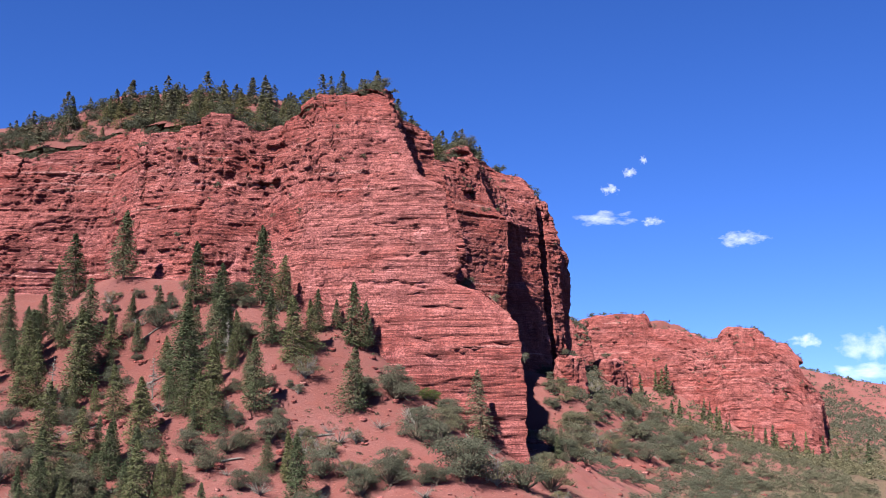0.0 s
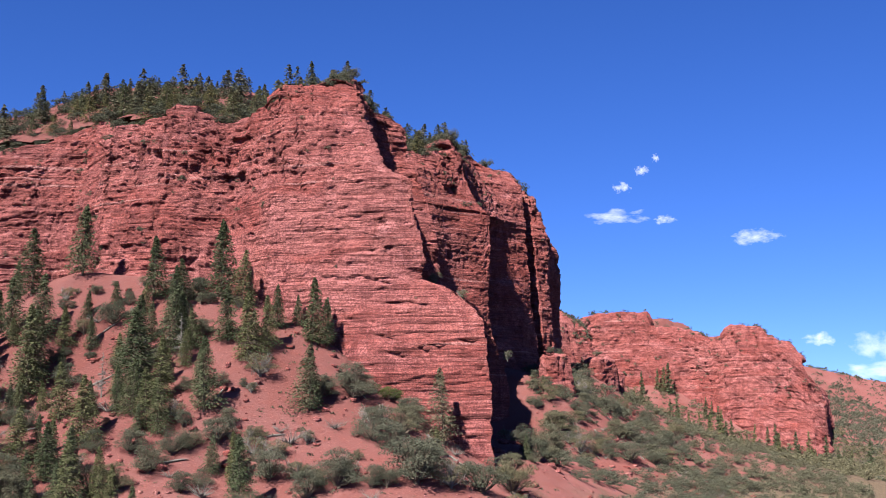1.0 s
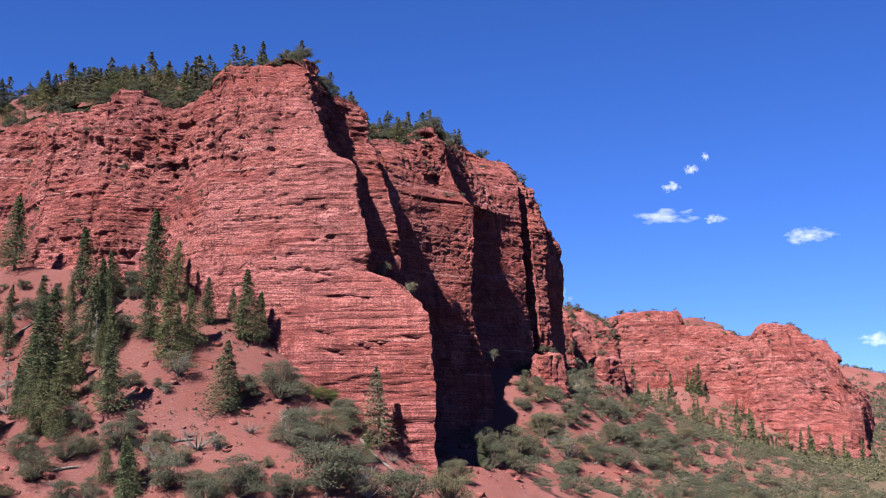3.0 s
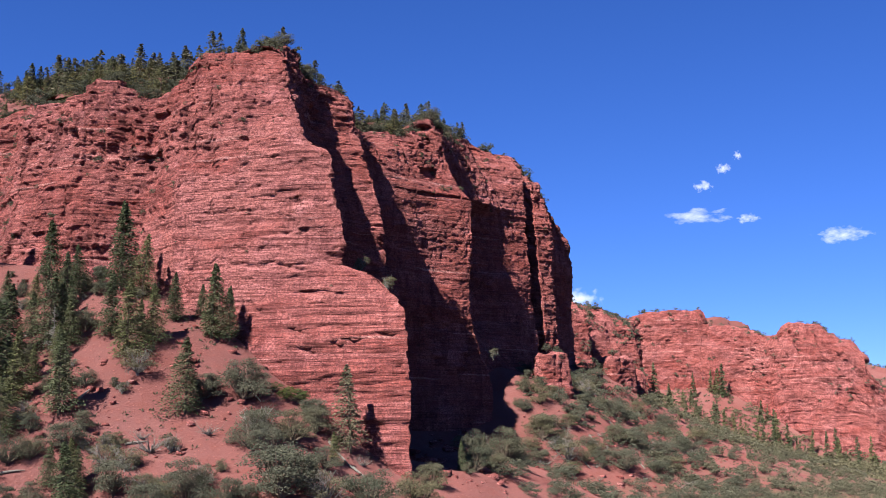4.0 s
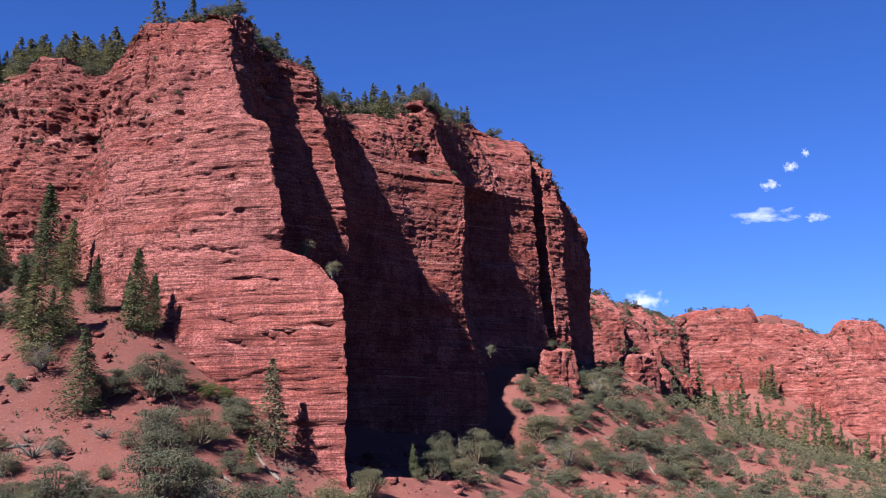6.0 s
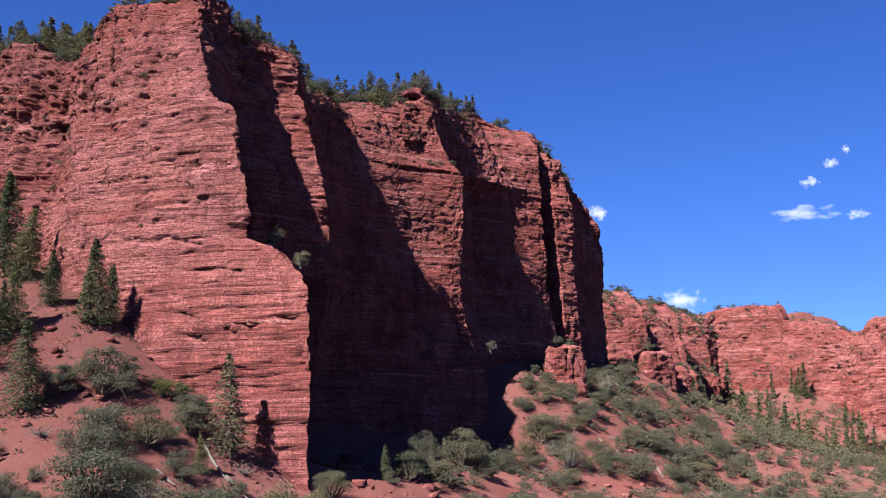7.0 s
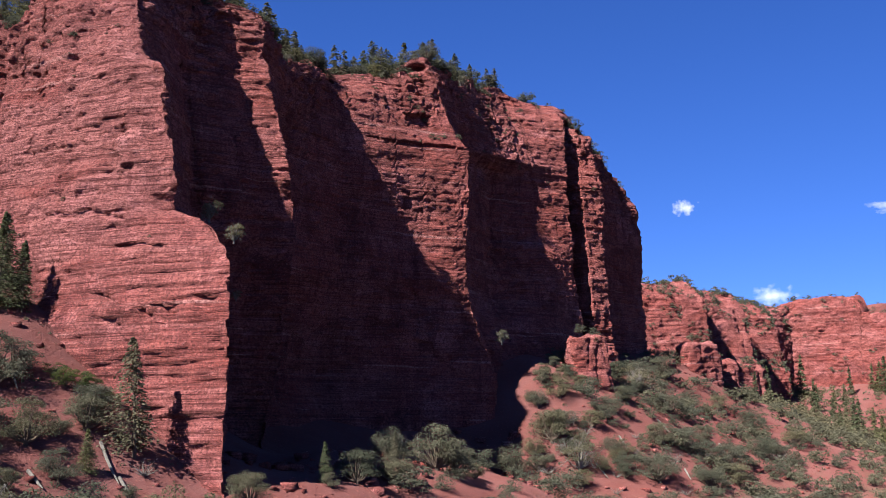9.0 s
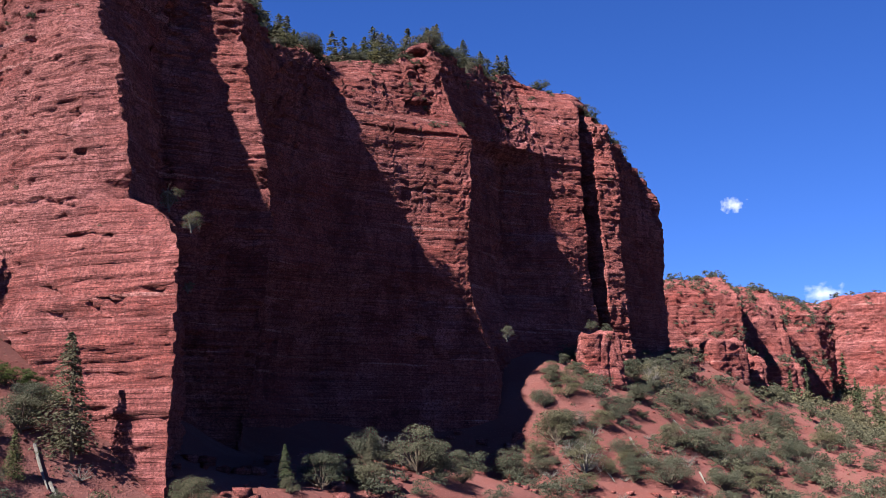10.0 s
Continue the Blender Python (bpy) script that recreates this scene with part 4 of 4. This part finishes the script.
def ledges(skin_pts, skin_idx, a, b, n, low, high, kit, flat=0.5, z0=0.0):
    """Scrub on the flatter ledges of a rock wall, between two of its upright lines."""
    c = np.nonzero((skin_idx >= a) & (skin_idx <= b))[0]
    g = skin_pts[:-4, c[0]:c[-1] + 1]
    nrm = np.cross(g[1:-1, 2:] - g[1:-1, :-2], g[2:, 1:-1] - g[:-2, 1:-1])
    nz = np.abs(nrm[..., 2]) / (np.linalg.norm(nrm, axis=2) + 1e-9)
    spots = g[1:-1, 1:-1][(nz > flat) & (g[1:-1, 1:-1, 2] > z0)]
    for k in RNG.integers(len(spots), size=n):
        x, y, z = spots[k]
        wood(kit, x, y, z, RNG.uniform(low, high), 1.0)


def rims(lip, lip_idx, a, b, n, low, high, kit):
    """Scrub on the rock lip of a rim, between two upright lines of the wall."""
    c = np.nonzero((lip_idx >= a) & (lip_idx <= b))[0]
    spots = lip[-3:, c[0]:c[-1] + 1].reshape(-1, 3)
    for k in RNG.integers(len(spots), size=n):
        x, y, z = spots[k]
        wood(kit, x, y, z, low + (high - low) * RNG.random() ** 1.5, 1.1)


rims(SKIN, SKIN_IDX, 3, 14, 60, 0.8, 2.6, NEAR_KIT)
rims(SKIN, SKIN_IDX, 14, 29, 130, 1.0, 4.0, NEAR_KIT)
ledges(SKIN, SKIN_IDX, 3, 9, 60, 0.7, 2.2, NEAR_KIT, 0.55, 72)
ledges(SKIN, SKIN_IDX, 9, 12, 18, 0.5, 1.3, NEAR_KIT, 0.55, 60)
ledges(SKIN, SKIN_IDX, 18, 27, 40, 0.6, 1.8, NEAR_KIT, 0.55, 95)
wood_done("ledge_scrub", "small green shrubs rooted on the cliff ledges")

# far valley and far cliff
FAR_POLY = np.array([p[0] for p in FAR] + [(270, 900), (10, 900)])


def far_floor(x, y):
    return not within(FAR_POLY, x, y) and open_slope(x, y)


scatter(800, (60, 240, 380, 665), far_floor, 3.0, 6.5, FAR_KIT, "", apart=0.75, wide=1.1)
wood_done("far_valley_junipers", "distant junipers covering the valley side")
scatter(34, (70, 215, 470, 640), far_floor, 9.0, 16.0, FAR_FIRS, "firs in the far valley", apart=0.7)
for x, y, h in ((134, 664, 15), (137, 660, 19), (131, 667, 13), (154, 606, 17), (120, 655, 14), (96, 640, 20), (190, 590, 14), (196, 588, 15), (176, 596, 15), (181, 592, 13), (170, 601, 14), (204, 585, 13), (151, 629, 12), (160, 607, 13)):
    plant(FAR_FIRS, x, y, gz(x, y), h, "firs under the far cliff")

# ---- far cliff top ----
FAR_RIM = np.concatenate([plan_at(STATIONS, FAR_Z), [(270, 900), (-40, 900), (-40, 470)]])


def far_top(x, y):
    best, h = np.full(np.shape(x), 1e9), np.zeros(np.shape(x))
    for k in range(len(FAR) - 1):
        a, b = FAR_RIM[k], FAR_RIM[k + 1]
        t = np.clip(((x - a[0]) * (b[0] - a[0]) + (y - a[1]) * (b[1] - a[1])) / ((b - a) @ (b - a)), 0, 1)
        d = np.hypot(x - a[0] - t * (b[0] - a[0]), y - a[1] - t * (b[1] - a[1]))
        h = np.where(d < best, FAR_Z[k] * (1 - t) + FAR_Z[k + 1] * t, h)
        best = np.minimum(best, d)
    near = np.clip((60 - x) / 40, 0, 1) * np.clip((620 - y) / 40, 0, 1)
    return h - 4.5 - 8 * np.clip(1 - np.hypot(x - 132, y - 684) / 26, 0, 1) + (0.03 + 0.12 * near) * np.minimum(best, 38) + 1.0 * fbm(x / 14, y / 14, 3, 3, 44)


X, Y = np.meshgrid(np.arange(-40, 270, 3.0), np.arange(472, 900, 3.0))
edge = np.min([np.hypot(X - a[0] - t * (b[0] - a[0]), Y - a[1] - t * (b[1] - a[1])) for a, b in zip(FAR_RIM[:len(FAR) - 1], FAR_RIM[1:len(FAR)]) for t in (0, 0.2, 0.4, 0.6, 0.8, 1)], axis=0)
keep = inside(FAR_RIM, X, Y) & (edge > 7)
f = grid_faces(*X.shape)
f = f[keep.ravel()[f].all(axis=1)]
far_mesa = new("far_mesa_top", mesh_of("far_mesa_top", np.stack([X, Y, far_top(X, Y)], -1).reshape(-1, 3), f, SOIL, True))
tagged(far_mesa, "red earth and ledges on the far cliff", "ground", kind="structure")


def ftz(x, y):
    return float(far_top(np.array([x]), np.array([y]))[0]) - 0.1


def on_far(hi):
    def ok(x, y):
        return within(FAR_RIM, x, y) and off_line(FAR_RIM[:len(FAR)], FAR_Z, x, y)[0] < hi
    return ok


scatter(260, (10, 95, 500, 660), on_far(50), 3.0, 6.0, FAR_KIT, "", ftz, 1.1, 0.5)
scatter(70, (80, 215, 610, 720), on_far(16), 2.5, 5.0, FAR_KIT, "", ftz, 1.1, 0.6)
ledges(FAR_SKIN, FAR_IDX, 0, 7, 520, 2.0, 4.5, FAR_KIT, 0.5, 50)
ledges(FAR_SKIN, FAR_IDX, 7, 21, 70, 1.5, 3.5, FAR_KIT, 0.5, 50)
rims(FAR_SKIN, FAR_IDX, 0, 7.5, 170, 2.0, 5.0, FAR_KIT)
rims(FAR_SKIN, FAR_IDX, 7.5, 20, 60, 1.2, 3.2, FAR_KIT)
wood_done("far_cliff_junipers", "distant junipers on the ledges and rim of the far cliff")


# ---- rock outcrops ----
def outcrop(seed, sx, sy, sz, blocky=1.0):
    """A weathered stump of banded rock, about as wide as sx by sy and sz high."""
    rows, cols = 44, 90
    th = np.linspace(0, 2 * np.pi, cols)
    v = np.linspace(0, 1, rows)[:, None]
    sq = (np.abs(np.cos(th)) ** 7 + np.abs(np.sin(th)) ** 7) ** (-1 / 7)
    prof = np.where(v < 0.93, 1.0 - 0.18 * v, 0.83 * np.clip((1 - v) / 0.07, 0, 1))
    x, y = np.cos(th) * sq * prof, np.sin(th) * sq * prof
    z = np.broadcast_to(v * sz, x.shape)
    px, py = x * sx / 2, y * sy / 2
    bed = np.floor(z / 0.8 + 0.4 * vnoise(px / 3, py / 3, 0, seed))
    d = 0.5 * vnoise(px / 3.0, py / 3.0, z / 7, seed + 1) - 0.7 * np.exp(-(vnoise(px / 2.2, py / 2.2, z / 14, seed + 6) / 0.1) ** 2) + 0.3 * lattice(bed.astype(np.int64), np.floor(px / 1.6).astype(np.int64), np.floor(py / 1.6).astype(np.int64), seed) + 0.22 * fbm(px, py, z, 3, seed + 2)
    r = np.hypot(px, py) + 1e-6
    px, py = px * (1 + blocky * d / np.maximum(r, 1.0)), py * (1 + blocky * d / np.maximum(r, 1.0))
    return np.stack([px, py, z + (0.9 * vnoise(px / 2.2, py / 2.2, 1, seed) + 0.1 * px * (seed % 3 - 1)) * v], -1).reshape(-1, 3), grid_faces(rows, cols)


for seed, x, y, sx, sy, sz, turn, sink in ((1, 37.5, 319, 9.5, 8, 12.5, 25, 3.0), (2, 58, 378, 12, 9, 13, 40, 5.0), (3, 64, 392, 9, 8, 13, 10, 5.0), (4, 51, 366, 5, 4, 4, 60, 1.5), (5, 33.5, 322, 3.5, 3, 3, 5, 1.0)):
    ob = new("rock_outcrop", mesh_of("rock_outcrop", *outcrop(seed, sx, sy, sz), ROCK))
    ob.matrix_basis = pose(x, y, gz(x, y) - sink, 0, 0, turn)
    tagged(ob, "weathered banded red rock stump on the slope", "rock", "rock outcrops")

for x, y, h in ((36, 318, 2.4), (38.5, 320, 2.8), (39.5, 317.5, 1.8), (57, 377, 2.6), (60, 380, 2.2)):
    plant(JUNS, x, y, gz(x, y) + (8.8 if x < 45 else 7.2), h, "junipers on the outcrops", 1.1)

# ---- ledge plants ----
for x, y, z, h in ((22.8, 300.2, 55.5, 3.6), (9.8, 206.2, 61.5, 3.0), (4.6, 209.5, 65.0, 3.4), (13.2, 200.5, 53.5, 1.6)):
    plant(FADE, x, y, z, h, "trees on ledges", 0.9)

# ---- stones, brush and logs ----
def stones(n, spots, ok, low, high, seed):
    r = np.random.default_rng(seed)
    base = np.array([(a, b, c) for a in (-1, 1) for b in (-1, 1) for c in (-1, 1)], float)
    faces = np.array([(0, 1, 3, 2), (4, 6, 7, 5), (0, 4, 5, 1), (2, 3, 7, 6), (0, 2, 6, 4), (1, 5, 7, 3)])
    bits = []
    while len(bits) < n:
        x, y = r.uniform(spots[0], spots[1]), r.uniform(spots[2], spots[3])
        if not ok(x, y):
            continue
        s = low + (high - low) * r.random() ** 4
        v = base * (s * (0.6 + 0.5 * r.random(3)) * [1, 1, 0.65]) + r.normal(size=(8, 3)) * s * 0.22
        a = r.random() * 6.28
        v = v @ np.array([[np.cos(a), -np.sin(a), 0], [np.sin(a), np.cos(a), 0], [0, 0, 1]])
        bits.append((v + [x, y, gz(x, y) + s * 0.2], faces))
    return joined(bits)


rubble = new("scree_stones", mesh_of("scree_stones", *joined([stones(1500, (-90, 35, 140, 212), open_slope, 0.08, 0.7, 5), stones(900, (26, 90, 255, 375), open_slope, 0.08, 0.7, 6), stones(450, (9, 29, 198, 290), lambda x, y: True, 0.1, 1.2, 8)]), ROCK))
tagged(rubble, "loose red stones strewn over the scree", "stones", kind="stuff")


def brush(n, spots, ok, low, high, seed, each=16):
    r = np.random.default_rng(seed)
    cs, al, wd = [], [], []
    k = 0
    while k < n:
        x, y = r.uniform(spots[0], spots[1]), r.uniform(spots[2], spots[3])
        if not ok(x, y) or vnoise(x / 9, y / 9, 0, seed) < -0.15 + 0.3 * r.normal():
            continue
        k += 1
        s = low + (high - low) * r.random() ** 2
        u = unit(each, r)
        u[:, 2] = np.abs(u[:, 2]) * 0.8
        d = u * 0.6 + 0.5 * unit(each, r)
        d[:, 2] += 0.4
        cs.append(np.array([x, y, gz(x, y)]) + u * s * [1, 1, 0.8] * (0.4 + 0.6 * r.random((each, 1))))
        al.append(d * s * 0.26)
        wd.append(np.cross(d, unit(each, r)) * s * 0.17)
    return quads(np.concatenate(cs), np.concatenate(al), np.concatenate(wd))


low_brush = new("low_brush", mesh_of("low_brush", *joined([brush(2400, (-90, 30, 135, 210), open_slope, 0.15, 0.75, 15, 15), brush(1800, (30, 110, 255, 400), open_slope, 0.2, 0.9, 16, 15)]), SHRUB))
tagged(low_brush, "low grey-green brush and grass tufts on the scree", "brush", kind="stuff")


def tops(n, spots, ok, height, low, high, seed, each=26):
    r = np.random.default_rng(seed)
    cs, al, wd = [], [], []
    k = 0
    while k < n:
        x, y = r.uniform(spots[0], spots[1]), r.uniform(spots[2], spots[3])
        if not ok(x, y):
            continue
        k += 1
        s = low + (high - low) * r.random() ** 2
        u = unit(each, r)
        u[:, 2] = np.abs(u[:, 2])
        d = u * 0.5 + 0.6 * unit(each, r)
        cs.append(np.array([x, y, height(x, y) + 0.1 * s]) + u * s * [1, 1, 0.9] * (0.5 + 0.5 * r.random((each, 1))))
        al.append(d * s * 0.27)
        wd.append(np.cross(d, unit(each, r)) * s * 0.22)
    return quads(np.concatenate(cs), np.concatenate(al), np.concatenate(wd))


top_brush = new("cliff_top_brush", mesh_of("cliff_top_brush", *tops(420, (-115, 42, 212, 378), on_top(0.5, 22), tz, 0.4, 1.5, 31), SHRUB))
tagged(top_brush, "low scrub along the cliff rim", "brush", kind="stuff")
far_woods = new("far_woods", mesh_of("far_woods", *joined([tops(1500, (60, 330, 400, 900), far_floor, gz, 0.9, 2.4, 32), tops(1500, (210, 330, 600, 900), far_floor, gz, 1.2, 3.0, 35), tops(2600, (200, 560, 560, 1150), far_floor, gz, 1.4, 3.4, 33), tops(260, (-20, 220, 500, 760), on_far(45), ftz, 1.0, 2.4, 34)]), PINE))
tagged(far_woods, "distant scrub and juniper woods on the valley sides", "woods", kind="stuff")

for x, y, l, turn in ((-46, 193, 5.5, 40), (-43, 190, 4.5, 60), (-59, 171, 5.0, 30), (-50, 175, 4.5, 50), (-9, 190, 4.0, -40), (-2, 181, 3.5, 70), (-20, 172, 3.0, 15), (3, 178, 3.5, -30), (-12, 162, 4.0, 20), (-56, 196, 5.0, 35), (-52, 186, 4.0, 10), (-66, 178, 4.5, 55), (-29, 176, 4.0, 80), (8, 186, 5.0, -35), (4, 188.5, 6.0, -38), (-33, 163, 3.5, 25), (46, 300, 5.0, -60), (52, 318, 4.5, -45), (58, 304, 4.0, -70), (43, 288, 4.0, -50), (64, 330, 5.0, -65)):
    a = radians(turn)
    p = [(x + l * s * math.cos(a), y + l * s * math.sin(a)) for s in (0, 0.35, 0.7, 1)]
    v, q = tube([(px, py, gz(px, py) + 0.18 + 0.05 * i) for i, (px, py) in enumerate(p)], [0.2, 0.17, 0.13, 0.05], 8)
    tagged(new("fallen_log", mesh_of("fallen_log", v, q, DEAD, True)), "bleached grey fallen log on the scree", "log", "fallen logs")

# ---- clouds ----
def cloud_material(name):
    m = bpy.data.materials.new(name)
    m.use_nodes = True
    n, l = m.node_tree.nodes, m.node_tree.links
    n.clear()
    tc, oi = n.new("ShaderNodeTexCoord"), n.new("ShaderNodeObjectInfo")
    off = n.new("ShaderNodeVectorMath")
    off.operation = "MULTIPLY_ADD"
    off.inputs[1].default_value = (2.6, 1.5, 1.0)
    comb = n.new("ShaderNodeCombineXYZ")
    mul = n.new("ShaderNodeMath")
    mul.operation, mul.inputs[1].default_value = "MULTIPLY", 40.0
    l.new(oi.outputs["Random"], mul.inputs[0])
    l.new(mul.outputs[0], comb.inputs[2])
    l.new(tc.outputs["Generated"], off.inputs[0])
    l.new(comb.outputs[0], off.inputs[2])
    noi = n.new("ShaderNodeTexNoise")
    noi.inputs["Scale"].default_value, noi.inputs["Detail"].default_value, noi.inputs["Roughness"].default_value = 2.2, 4, 0.5
    l.new(off.outputs[0], noi.inputs["Vector"])
    sub = n.new("ShaderNodeVectorMath")
    sub.operation = "SUBTRACT"
    sub.inputs[1].default_value = (0.5, 0.42, 0.0)
    l.new(tc.outputs["Generated"], sub.inputs[0])
    flat = n.new("ShaderNodeVectorMath")
    flat.operation = "MULTIPLY"
    flat.inputs[1].default_value = (2.0, 2.0, 0.0)
    l.new(sub.outputs[0], flat.inputs[0])
    ln = n.new("ShaderNodeVectorMath")
    ln.operation = "LENGTH"
    l.new(flat.outputs[0], ln.inputs[0])
    add = n.new("ShaderNodeMath")
    add.operation = "MULTIPLY_ADD"
    add.inputs[1].default_value = -0.55
    l.new(ln.outputs["Value"], add.inputs[0])
    l.new(noi.outputs["Fac"], add.inputs[2])
    ramp = n.new("ShaderNodeValToRGB")
    ramp.color_ramp.elements[0].position, ramp.color_ramp.elements[1].position = 0.08, 0.95
    l.new(add.outputs[0], ramp.inputs[0])
    em, tr, mx, o = n.new("ShaderNodeEmission"), n.new("ShaderNodeBsdfTransparent"), n.new("ShaderNodeMixShader"), n.new("ShaderNodeOutputMaterial")
    em.inputs["Color"].default_value, em.inputs["Strength"].default_value = (0.93, 0.95, 1.0, 1), 0.45
    l.new(ramp.outputs[0], mx.inputs[0])
    l.new(tr.outputs[0], mx.inputs[1])
    l.new(em.outputs[0], mx.inputs[2])
    l.new(mx.outputs[0], o.inputs[0])
    return m


CLOUD = cloud_material("cloud")
CLOUDS = ((8.19, 10.73, 5.09, 1.36), (10.76, 10.43, 1.71, 0.81), (8.59, 12.22, 1.38, 0.99), (9.66, 13.09, 1.22, 0.9), (10.41, 13.69, 0.65, 0.72), (15.37, 9.39, 3.87, 1.36), (18.42, 4.05, 2.44, 1.18), (21.6, 3.73, 4.88, 2.71), (21.06, 2.36, 6.1, 1.54), (-2.24, 11.2, 2.0, 1.4), (1.84, 6.53, 3.26, 1.99))
# bearing to the right of north, height over the horizon, width and height in degrees
for bearing, high, w, h in CLOUDS:
    b, e, far = radians(bearing), radians(high), 4300
    c = Vector((math.sin(b) * math.cos(e), math.cos(b) * math.cos(e), math.sin(e))) * far + Vector((40, 50, 40))
    ww, hh = far * math.tan(radians(w * 0.42)), far * math.tan(radians(h * 0.38))
    ob = new("cloud", mesh_of("cloud", [(-ww, -hh, 0), (ww, -hh, 0), (ww, hh, 0), (-ww, hh, 0)], [(0, 1, 2, 3)], CLOUD))
    ob.matrix_basis = look(c, c * 2)
    tagged(ob, "small white fair-weather cloud in a blue sky", "cloud", "clouds", "structure")
